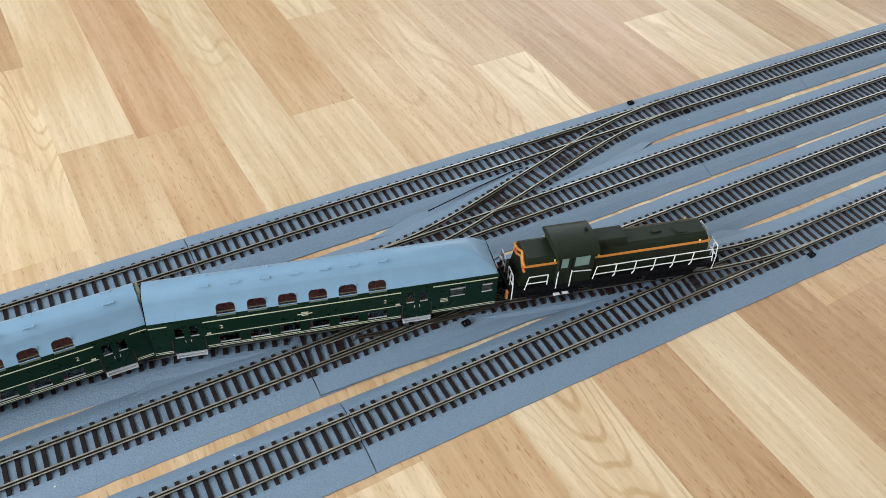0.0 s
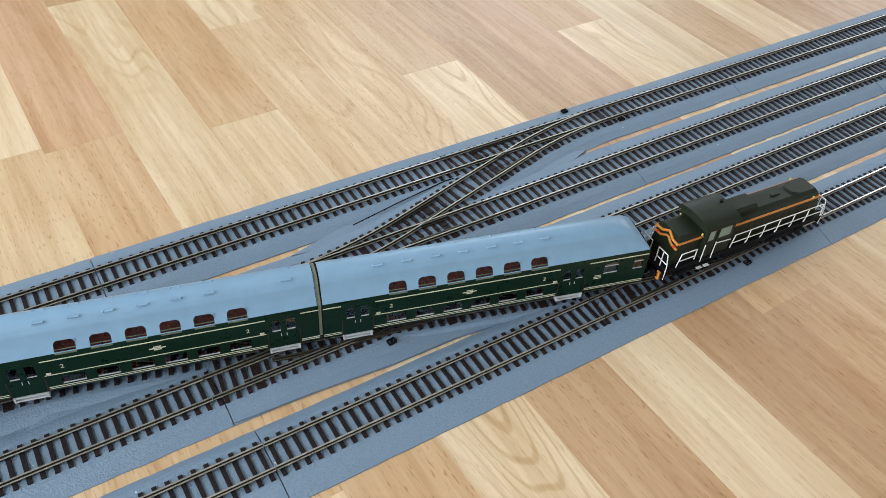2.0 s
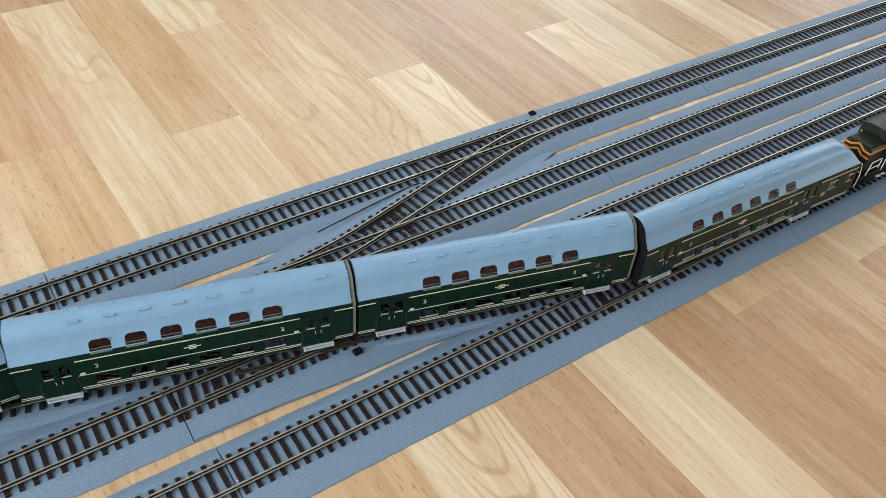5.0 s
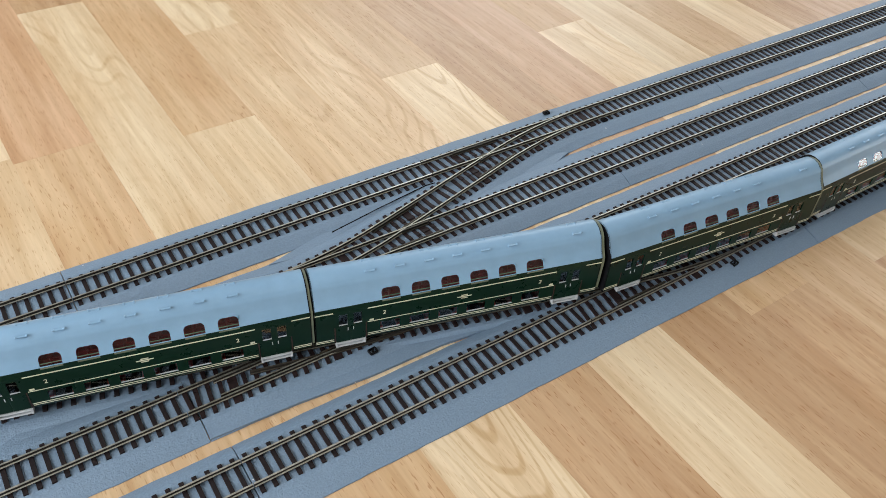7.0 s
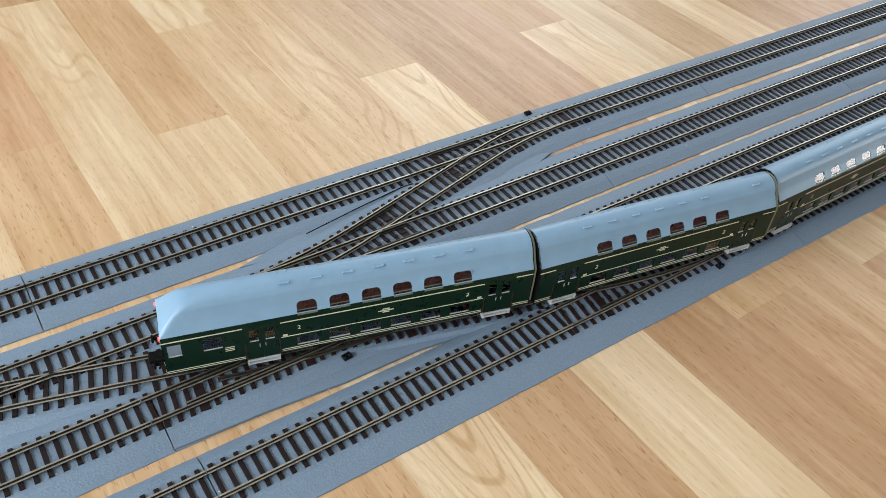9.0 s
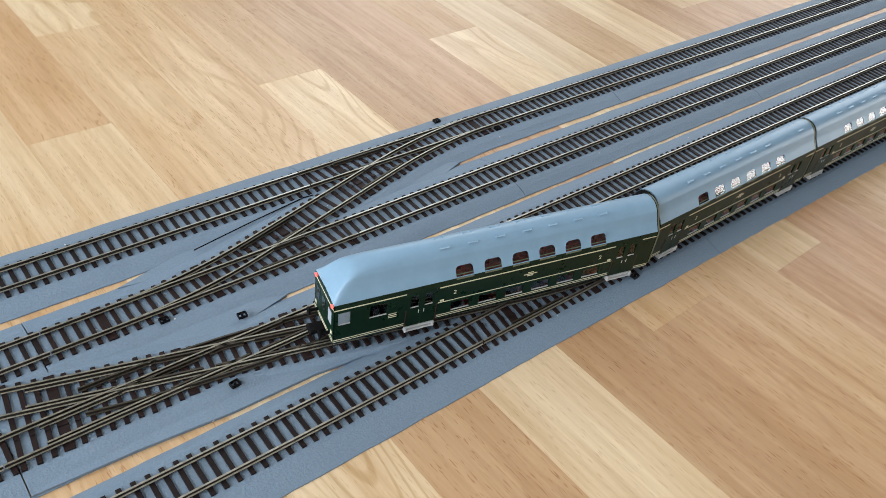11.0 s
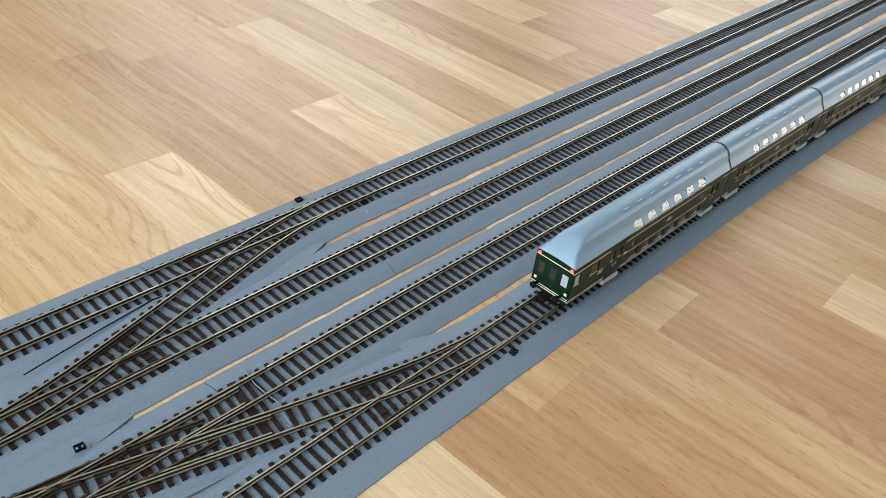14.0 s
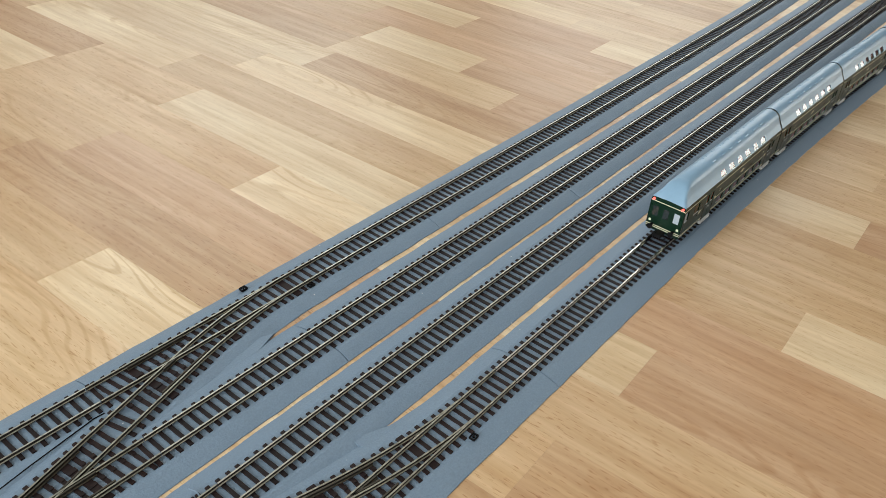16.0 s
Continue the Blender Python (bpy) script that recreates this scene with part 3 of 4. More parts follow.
def shell(bm, xs, section, holes, flip, squeeze=None):
    """One side of a coach as a skin between the given x and section points, without the cells in holes."""
    grid = []
    for x in xs:
        col = []
        for w, z in section:
            ww, zz = (squeeze(x, w, z) if squeeze else (w, z))
            col.append(bm.verts.new((x * CM, flip * ww * CM, zz * CM)))
        grid.append(col)
    for i in range(len(xs) - 1):
        for j in range(len(section) - 1):
            if (i, j) not in holes:
                bm.faces.new((grid[i][j], grid[i + 1][j], grid[i + 1][j + 1], grid[i][j + 1]))


def thick(ob, t):
    """Gives a skin its wall thickness, inwards."""
    bm = bmesh.new()
    bm.from_mesh(ob.data)
    bmesh.ops.remove_doubles(bm, verts=bm.verts, dist=1e-6)
    bmesh.ops.recalc_face_normals(bm, faces=bm.faces)
    bmesh.ops.solidify(bm, geom=bm.faces[:], thickness=t)
    bm.to_mesh(ob.data)
    bm.free()


PANES = {}


def pane(parent, x0, x1, z0, z1, side, name="window"):
    """A pane set a little into the side, on the slope that the side has there."""
    w0, w1 = width_at(z0) - (0.03 if z0 > 3 else 0.05), width_at(z1) - (0.045 if z0 > 3 else 0.06)
    key = (round(x1 - x0, 2), round(z0, 2), round(z1, 2), side)
    if key not in PANES:
        bm = bmesh.new()
        h = (x1 - x0) / 2
        a = [bm.verts.new((x * CM, side * w * CM, z * CM)) for x, w, z in ((-h, w0, z0), (h, w0, z0), (h, w1, z1), (-h, w1, z1))]
        bm.faces.new(a if side < 0 else a[::-1])
        me = bpy.data.meshes.new("window")
        bm.to_mesh(me)
        bm.free()
        me.materials.append(PANE)
        PANES[key] = me
    return shared(name, PANES[key], parent, Matrix.Translation(((x0 + x1) / 2 * CM, 0, 0)))


def strip(bm, x0, x1, z, side, high=0.07, proud=0.012):
    w = width_at(z) + proud
    box(bm, x0 * CM, x1 * CM, min(side * (w - 0.05), side * w) * CM, max(side * (w - 0.05), side * w) * CM, (z - high / 2) * CM, (z + high / 2) * CM)


def wheelset(bm, x, r=0.53):
    for s in (-1, 1):
        cyl(bm, (x * CM, s * 0.70 * CM, r * CM), (x * CM, s * 0.92 * CM, r * CM), r * CM, 20)
        cyl(bm, (x * CM, s * 0.66 * CM, r * CM), (x * CM, s * 0.72 * CM, r * CM), (r + 0.07) * CM, 20)
    cyl(bm, (x * CM, -0.9 * CM, r * CM), (x * CM, 0.9 * CM, r * CM), 0.12 * CM, 8)


def bogie(parent, x, base=1.45):
    bm = bmesh.new()
    for s in (-1, 1):
        box(bm, (x - base) * CM, (x + base) * CM, s * 1.18 * CM - 0.0008, s * 1.18 * CM + 0.0008, 0.30 * CM, 0.66 * CM, None, 0.0005)
        for d in (-base * 0.68, base * 0.68):
            box(bm, (x + d - 0.25) * CM, (x + d + 0.25) * CM, s * 1.26 * CM - 0.001, s * 1.26 * CM + 0.001, 0.28 * CM, 0.72 * CM, None, 0.0005)
    box(bm, (x - 0.3) * CM, (x + 0.3) * CM, -1.1 * CM, 1.1 * CM, 0.35 * CM, 0.8 * CM)
    b = part("bogie", bm, BLACK, parent)
    for d in (-base * 0.68, base * 0.68):
        w = bmesh.new()
        wheelset(w, x + d)
        part("wheelset", w, FROG, b)
    return b


def digit(parent, x, z, side, size=0.0042):
    c = bpy.data.curves.new("class_number", "FONT")
    c.body, c.size, c.extrude, c.align_x = "2", size, 0.00005, "CENTER"
    c.materials.append(CREAM)
    o = new("class_number", c)
    o.parent = parent
    o.matrix_basis = Matrix.Translation((x * CM, side * (width_at(z) + 0.012) * CM, z * CM)) @ pose(0, 0, 0, 90, 0, 0 if side < 0 else 180)
    return tagged(o, "cream painted class number")


def coach(length, front_end, rear_end, label):
    """A double-deck coach; an outer end has a sloped roof, an end wall with three windows and two tail lamps."""
    c = thing("double_deck_coach", label, "train coach", "coaches of the train")
    h = length / 2
    # layout counted from the rear joint
    doors = [(1.15, 2.95), (length - 6.05, length - 4.25)] if front_end else [(1.15, 2.95), (length - 2.95, length - 1.15)]
    if rear_end:
        doors = [(4.25, 6.05), (length - 2.95, length - 1.15)]
    lo = 3.85
    if rear_end:
        lo = length - 3.85 - 10.2
    pitch = 1.80
    ups = [(lo + 0.09 + i * pitch, lo + 1.19 + i * pitch) for i in range(6)]
    lows = [(lo - 0.02 + i * pitch, lo + 1.18 + i * pitch) for i in range(6)]
    dwin = [w for a, b in doors for w in ((a + 0.22, a + 0.72), (b - 0.72, b - 0.22))]
    ends = []
    if front_end:
        ends = [(length - 3.05, length - 2.05), (length - 0.95, length - 0.25)]
    if rear_end:
        ends = [(0.25, 0.95), (2.05, 3.05)]
    sh = lambda some: [(a - h, b - h) for a, b in some]
    doors, ups, lows, dwin, ends = (sh(s) for s in (doors, ups, lows, dwin, ends))
    cutx = lambda groups: sorted({-h, h} | {round(v, 4) for g in groups for w in g for v in w})

    # an outer end is hipped: a curved face cuts the roof down to the end wall
    def squeeze(x, w, z):
        d = min(h - x if front_end else HIP, h + x if rear_end else HIP)
        if z <= 3.5 or d >= HIP:
            return w, z
        cut_z = 3.56 + 1.56 * math.sin(math.pi / 2 * max(0.0, d) / HIP) ** 0.9
        near = max(0.0, 0.35 - abs(z - cut_z)) / 0.35
        return w, max(3.5, min(z, cut_z) - near * near * 0.0875 * min(1.0, 3 * (z - 3.5)))

    bm = bmesh.new()
    xs = cutx([lows, dwin, ends])
    for side in (-1, 1):
        holes = set()
        for i, (a, b) in enumerate(zip(xs, xs[1:])):
            m = (a + b) / 2
            if any(p < m < q for p, q in lows):
                holes.add((i, 2))
            if any(p < m < q for p, q in dwin + ends):
                holes.add((i, 4))
        shell(bm, xs, SIDE, holes, side)
    body = part("body", bm, GREEN, c, "dark green painted lower body")
    thick(body, 0.0007)
    bm = bmesh.new()
    lit = ends[:1] if rear_end else []
    rx = sorted(set(cutx([ups])) | ({h - HIP * (i / 18) ** 1.5 for i in range(19)} if front_end else set()) | ({-h + HIP * (i / 18) ** 1.5 for i in range(19)} if rear_end else set()))
    for side in (-1, 1):
        holes = {(i, j) for i, (a, b) in enumerate(zip(rx, rx[1:])) if any(p < (a + b) / 2 < q for p, q in ups) for j in range(len(ROOF) - 1) if 3.53 < (ROOF[j][1] + ROOF[j + 1][1]) / 2 < 4.06}
        shell(bm, rx, ROOF, holes, side, squeeze)
        # rounded upper corners of the windows
        r = 0.22
        for a, b in ups:
            for q, d in ((a, 1), (b, -1)):
                arc = [(q, 4.06)] + [(q + d * r * (1 - math.sin(v)), 4.06 - r * (1 - math.cos(v))) for v in (0.0, 0.4, 0.8, 1.2, math.pi / 2)]
                ring = [bm.verts.new((x * CM, side * (width_at(z) + 0.001) * CM, z * CM)) for x, z in arc]
                bm.faces.new(ring if side * d < 0 else ring[::-1])
    roof = part("roof", bm, ROOFGREY, c, "pale blue-grey painted roof", True)
    thick(roof, 0.0005)
    roof.data.set_sharp_from_angle(angle=radians(42))
    # vents in two rows
    for row in (-0.55, 0.35):
        for i in range(7):
            x = ups[0][0] - 0.5 + i * 1.75
            if i == 6 and not (front_end or rear_end):
                x = h - 1.6
            v = bmesh.new()
            z = 5.03 if row > -0.5 else 5.02
            box(v, (x - 0.26) * CM, (x + 0.26) * CM, (row - 0.07) * CM, (row + 0.07) * CM, z * CM, (z + 0.05) * CM, None, 0.0002)
            for e in (-0.26, 0.26):
                box(v, (x + e - 0.05) * CM, (x + e + 0.05) * CM, (row - 0.09) * CM, (row + 0.09) * CM, z * CM, (z + 0.07) * CM, None, 0.0002)
            part("vent", v, ROOFGREY, roof)
    # end walls
    for end, outer in ((1, front_end), (-1, rear_end)):
        bm = bmesh.new()
        x = end * h
        sec = SIDE + ([] if outer else ROOF[1:])
        if outer:
            ring = [(w, z) for w, z in sec] + [(1.2, 3.56), (0.0, 3.60)]
        else:
            ring = sec
        inset = 0.0
        pts = [bm.verts.new(((x - end * inset) * CM, -w * CM, z * CM)) for w, z in ring] + [bm.verts.new(((x - end * inset) * CM, w * CM, z * CM)) for w, z in ring[::-1] if w > 0]
        bm.faces.new(pts)
        wall_ = part("end_wall", bm, GREEN if outer else BLACK, c)
        thick(wall_, 0.0006)
        if outer:
            b2 = bmesh.new()
            for y in (-0.95, 0.0, 0.95):
                if rear_end and y < 0:
                    g = bmesh.new()
                    box(g, (x - 0.021) * CM, x * CM, (y - 0.24) * CM, (y + 0.24) * CM, 1.85 * CM, 2.75 * CM)
                    part("lit_blind", g, CABLIGHT, c, "pale glowing end window")
                    continue
                box(b2, min(x, x + end * 0.02) * CM, max(x, x + end * 0.02) * CM, (y - 0.24) * CM, (y + 0.24) * CM, 1.85 * CM, 2.75 * CM)
            part("end_window", b2, BLACKGLASS, c, "dark glossy end window")
            b2 = bmesh.new()
            for z in (3.20, 0.82, 0.98):
                box(b2, min(x, x + end * 0.02) * CM, max(x, x + end * 0.02) * CM, -1.5 * CM, 1.5 * CM, (z - 0.03) * CM, (z + 0.03) * CM)
            for y in (-1.25, 1.25):
                box(b2, min(x, x + end * 0.03) * CM, max(x, x + end * 0.03) * CM, (y - 0.10) * CM, (y + 0.10) * CM, 1.25 * CM, 1.45 * CM)
            part("lining", b2, CREAM, c)
            if rear_end:
                for y in (-1.30, 1.30):
                    l = bmesh.new()
                    cyl(l, (x * CM, y * CM, 3.34 * CM), ((x + end * 0.08) * CM, y * CM, 3.34 * CM), 0.11 * CM, 12)
                    part("tail_lamp", l, TAILRED, c, "lit red tail lamp")
            for y in (-0.95, 0.95):
                b2 = bmesh.new()
                cyl(b2, (x * CM, y * CM, 1.05 * CM), ((x + end * 0.5) * CM, y * CM, 1.05 * CM), 0.10 * CM, 8)
                cyl(b2, ((x + end * 0.5) * CM, y * CM, 1.05 * CM), ((x + end * 0.6) * CM, y * CM, 1.05 * CM), 0.24 * CM, 12)
                part("buffer", b2, BLACK, c)
            b2 = bmesh.new()
            box(b2, min(x, x + end * 0.9) * CM, max(x, x + end * 0.9) * CM, -0.35 * CM, 0.35 * CM, 0.45 * CM, 0.75 * CM, None, 0.0006)
            cyl(b2, ((x + end * 0.3) * CM, 0.55 * CM, 0.55 * CM), ((x + end * 0.4) * CM, 0.5 * CM, 0.15 * CM), 0.05 * CM, 6)
            cyl(b2, ((x + end * 0.3) * CM, -0.55 * CM, 0.55 * CM), ((x + end * 0.4) * CM, -0.5 * CM, 0.15 * CM), 0.05 * CM, 6)
            part("coupler", b2, BLACK, c, "black coupling")
        elif end > 0:
            b2 = bmesh.new()
            g = []
            for xx in (x, x + 0.19):
                g.append([b2.verts.new((xx * CM, s * w * 0.99 * CM, (0.9 + (z - 0.9) * 0.992 if z > 0.9 else 0.9) * CM)) for s, w, z in [(-1, w, z) for w, z in ring] + [(1, w, z) for w, z in ring[::-1]]])
            n = len(g[0])
            for i in range(n):
                b2.faces.new((g[0][i], g[0][(i + 1) % n], g[1][(i + 1) % n], g[1][i]))
            b2.faces.new(g[1])
            bmesh.ops.remove_doubles(b2, verts=b2.verts, dist=1e-6)
            part("gangway", b2, OLIVE, c, "olive rubber gangway between coaches")
    # lining, doors, steps, windows on both sides
    d0, d1 = doors[0][1] + 0.12, doors[1][0] - 0.12
    for side in (-1, 1):
        bm = bmesh.new()
        strip(bm, d0, d1, 3.07, side), strip(bm, d0, d1, 1.92, side, 0.05)
        for z in (0.78, 0.92):
            strip(bm, d0, d1, z, side, 0.05)
            strip(bm, -h, doors[0][0] - 0.1, z, side, 0.05)
            strip(bm, doors[1][1] + 0.1, h, z, side, 0.05)
        strip(bm, -h, doors[0][0] - 0.1, 3.15, side), strip(bm, doors[1][1] + 0.1, h, 3.15, side)
        # plain marks of the maker and numbers, too small to read
        mid = (d0 + d1) / 2
        for dx, z, l in ((0, 2.62, 0.42), (0, 2.50, 0.90), (0, 2.38, 0.40)):
            strip(bm, mid + dx - l / 2, mid + dx + l / 2, z, side, 0.07)
        strip(bm, d0 + 0.1, d0 + 0.35, 2.05, side, 0.14), strip(bm, d1 - 0.35, d1 - 0.1, 2.05, side, 0.14)
        if front_end or rear_end:
            q = (h - 3.4) if front_end else -(h - 3.4)
            for z in (1.95, 1.82, 1.69):
                strip(bm, q - 0.25, q + 0.25, z, side, 0.05)
        part("lining", bm, CREAM, c, "cream lining stripes")
        digit(c, d0 + 1.0, 2.35, side), digit(c, d1 - 1.0, 2.35, side)
        for a, b in doors:
            bm = bmesh.new()
            for q0, q1 in ((a + 0.04, (a + b) / 2 - 0.02), ((a + b) / 2 + 0.02, b - 0.04)):
                for z0, z1, ins in ((0.62, 1.95, 0), (2.90, 3.12, 0)):
                    w = width_at((z0 + z1) / 2) + 0.008
                    box(bm, q0 * CM, q1 * CM, min(side * w, side * (w - 0.05)) * CM, max(side * w, side * (w - 0.05)) * CM, z0 * CM, z1 * CM, None, 0.0001)
            dr = part("door", bm, GREEN, c, "dark green folding door")
            bm = bmesh.new()
            for q in (a - 0.03, b + 0.03):
                box(bm, (q - 0.03) * CM, (q + 0.03) * CM, min(side * 1.555, side * 1.5) * CM, max(side * 1.555, side * 1.5) * CM, 0.62 * CM, 1.9 * CM)
            part("door_edge", bm, DARKRED, dr, "red-brown door edge")
            bm = bmesh.new()
            for q in ((a + b) / 2 - 0.16, (a + b) / 2 + 0.16):
                box(bm, (q - 0.02) * CM, (q + 0.02) * CM, min(side * 1.57, side * 1.54) * CM, max(side * 1.57, side * 1.54) * CM, 1.55 * CM, 1.78 * CM)
            part("handle", bm, SILVER, dr)
            bm = bmesh.new()
            box(bm, a * CM, b * CM, min(side * 1.25, side * 1.62) * CM, max(side * 1.25, side * 1.62) * CM, 0.24 * CM, 0.31 * CM, None, 0.0002)
            box(bm, a * CM, b * CM, min(side * 1.25, side * 1.60) * CM, max(side * 1.25, side * 1.60) * CM, 0.47 * CM, 0.55 * CM, None, 0.0002)
            for q in (a + 0.05, b - 0.05):
                box(bm, (q - 0.05) * CM, (q + 0.05) * CM, min(side * 1.25, side * 1.6) * CM, max(side * 1.25, side * 1.6) * CM, 0.20 * CM, 0.56 * CM)
            part("step", bm, SILVER, c, "silver-grey door steps")
        def window_bar(a, b, z, w=1.54, high=0.04, mat=SILVER):
            g = bmesh.new()
            box(g, a * CM, b * CM, min(side * w, side * (w - 0.05)) * CM, max(side * w, side * (w - 0.05)) * CM, z * CM, (z + high) * CM)
            part("window_ledge", g, mat, c)
        for a, b in ups:
            pane(c, a, b, 3.545, 4.055, side)
            # these two olive bars paint the pale reflection along the upper windows' foot
            window_bar(a, b, 3.38, width_at(3.42) + 0.012, 0.10, OLIVE)
            window_bar(a, b, 3.62, width_at(3.64) - 0.01, 0.03, OLIVE)
        for a, b in lows:
            pane(c, a, b, 1.02, 1.70, side)
            window_bar(a, b, 1.06, 1.535)
        for a, b in ends if front_end else []:
            g = bmesh.new()
            box(g, (a + 0.08) * CM, (b - 0.08) * CM, min(side * 1.42, side * 1.38) * CM, max(side * 1.42, side * 1.38) * CM, 2.05 * CM, 2.62 * CM)
            part("blind", g, OLIVE, c, "pale blind behind the window")
        for a, b in lit:
            g = bmesh.new()
            box(g, a * CM, b * CM, min(side * 1.44, side * 1.40) * CM, max(side * 1.44, side * 1.40) * CM, 1.95 * CM, 2.90 * CM)
            part("lit_blind", g, CABLIGHT, c, "pale glowing cab window")
        for a, b in dwin + ends:
            pane(c, a, b, 1.95, 2.90, side)
            window_bar(a, b, 2.0, 1.535)
            if (a, b) in ends and not rear_end:
                window_bar(a, b, 2.62, 1.535)
    # inside: decks, added partitions and seats
    bm = bmesh.new()
    box(bm, (-h + 0.1) * CM, (h - 0.1) * CM, -1.40 * CM, 1.40 * CM, 0.60 * CM, 0.68 * CM)
    box(bm, ups[0][0] * CM, ups[-1][1] * CM, -1.38 * CM, 1.38 * CM, 3.05 * CM, 3.12 * CM)
    # made-up black centre partitions block the view through and darken the windows
    box(bm, (-h + 0.3) * CM, (h - 0.3) * CM, -0.06 * CM, 0.06 * CM, 0.68 * CM, 3.05 * CM)
    box(bm, ups[0][0] * CM, ups[-1][1] * CM, -0.05 * CM, 0.05 * CM, 3.12 * CM, 4.75 * CM)
    part("deck", bm, BLACK, c)
    bm = bmesh.new()
    for i in range(7):
        x = ups[0][0] - 0.36 + i * 1.8
        for s in (-1, 1):
            # on the upper deck a pair of seats back to back, one facing seat, and their cushions
            for d, wide in ((-0.16, 0.14), (0.16, 0.14), (0.90, 0.16)):
                if d < 0.5 or i < 6:
                    box(bm, (x + d - wide) * CM, (x + d + wide) * CM, s * 0.62 * CM - 0.0042, s * 0.62 * CM + 0.0042, 3.12 * CM, 3.98 * CM, None, 0.0004)
            box(bm, (x - 0.85) * CM, (x + 0.85) * CM, s * 0.66 * CM - 0.0044, s * 0.66 * CM + 0.0044, 3.12 * CM, 3.62 * CM, None, 0.0003)
            box(bm, (x - 0.10) * CM, (x + 0.10) * CM, s * 0.95 * CM - 0.0042, s * 0.95 * CM + 0.0042, 0.68 * CM, 1.75 * CM, None, 0.0003)
            box(bm, (x - 0.45) * CM, (x + 0.45) * CM, s * 0.95 * CM - 0.0042, s * 0.95 * CM + 0.0042, 0.68 * CM, 1.10 * CM, None, 0.0003)
    part("seats", bm, RED, c, "dark red seats inside")
    # underframe
    bm = bmesh.new()
    box(bm, (-h + 0.2) * CM, (h - 0.2) * CM, -1.2 * CM, 1.2 * CM, 0.46 * CM, 0.60 * CM)
    box(bm, -3.4 * CM, 3.2 * CM, -1.25 * CM, 1.25 * CM, 0.22 * CM, 0.50 * CM, None, 0.0006)
    part("underframe", bm, BLACK, c)
    # bogies: an outer end has its own, a joint has one that the next coach shares
    bogie(c, h - 3.2 if front_end else h - 2.4)
    bogie(c, -(h - 3.2) if rear_end else -(h - 2.4))
    return c


def dark_glass():
    m, t, b = material("dark_window", 0.05, 0.0, 0.6)
    b.inputs["Base Color"].default_value = (0.02, 0.025, 0.025, 1)
    return m


BLACKGLASS = dark_glass()


def cab_light():
    m, t, b = material("cab_light", 0.3)
    b.inputs["Base Color"].default_value = (0.27, 0.30, 0.33, 1)
    b.inputs["Emission Color"].default_value = (0.62, 0.80, 1.0, 1)
    b.inputs["Emission Strength"].default_value = 0.20
    return m


CABLIGHT = cab_light()


def hood(bm, x0, x1, half, z0, z1, cham, lean0=0.0, lean1=0.0):
    """A bonnet with chamfered roof edges and ends that lean in."""
    prof = [(-half, z0), (-half, z1 - cham), (-half + cham * 0.45, z1 - cham * 0.35), (-half + cham * 1.2, z1), (half - cham * 1.2, z1), (half - cham * 0.45, z1 - cham * 0.35), (half, z1 - cham), (half, z0)]
    a = [bm.verts.new(((x0 + lean0 * (z - z0) / (z1 - z0)) * CM, y * CM, z * CM)) for y, z in prof]
    b = [bm.verts.new(((x1 - lean1 * (z - z0) / (z1 - z0)) * CM, y * CM, z * CM)) for y, z in prof]
    for i in range(len(prof)):
        j = (i + 1) % len(prof)
        bm.faces.new((a[i], a[j], b[j], b[i]))
    bm.faces.new(a[::-1]), bm.faces.new(b)
    return bm


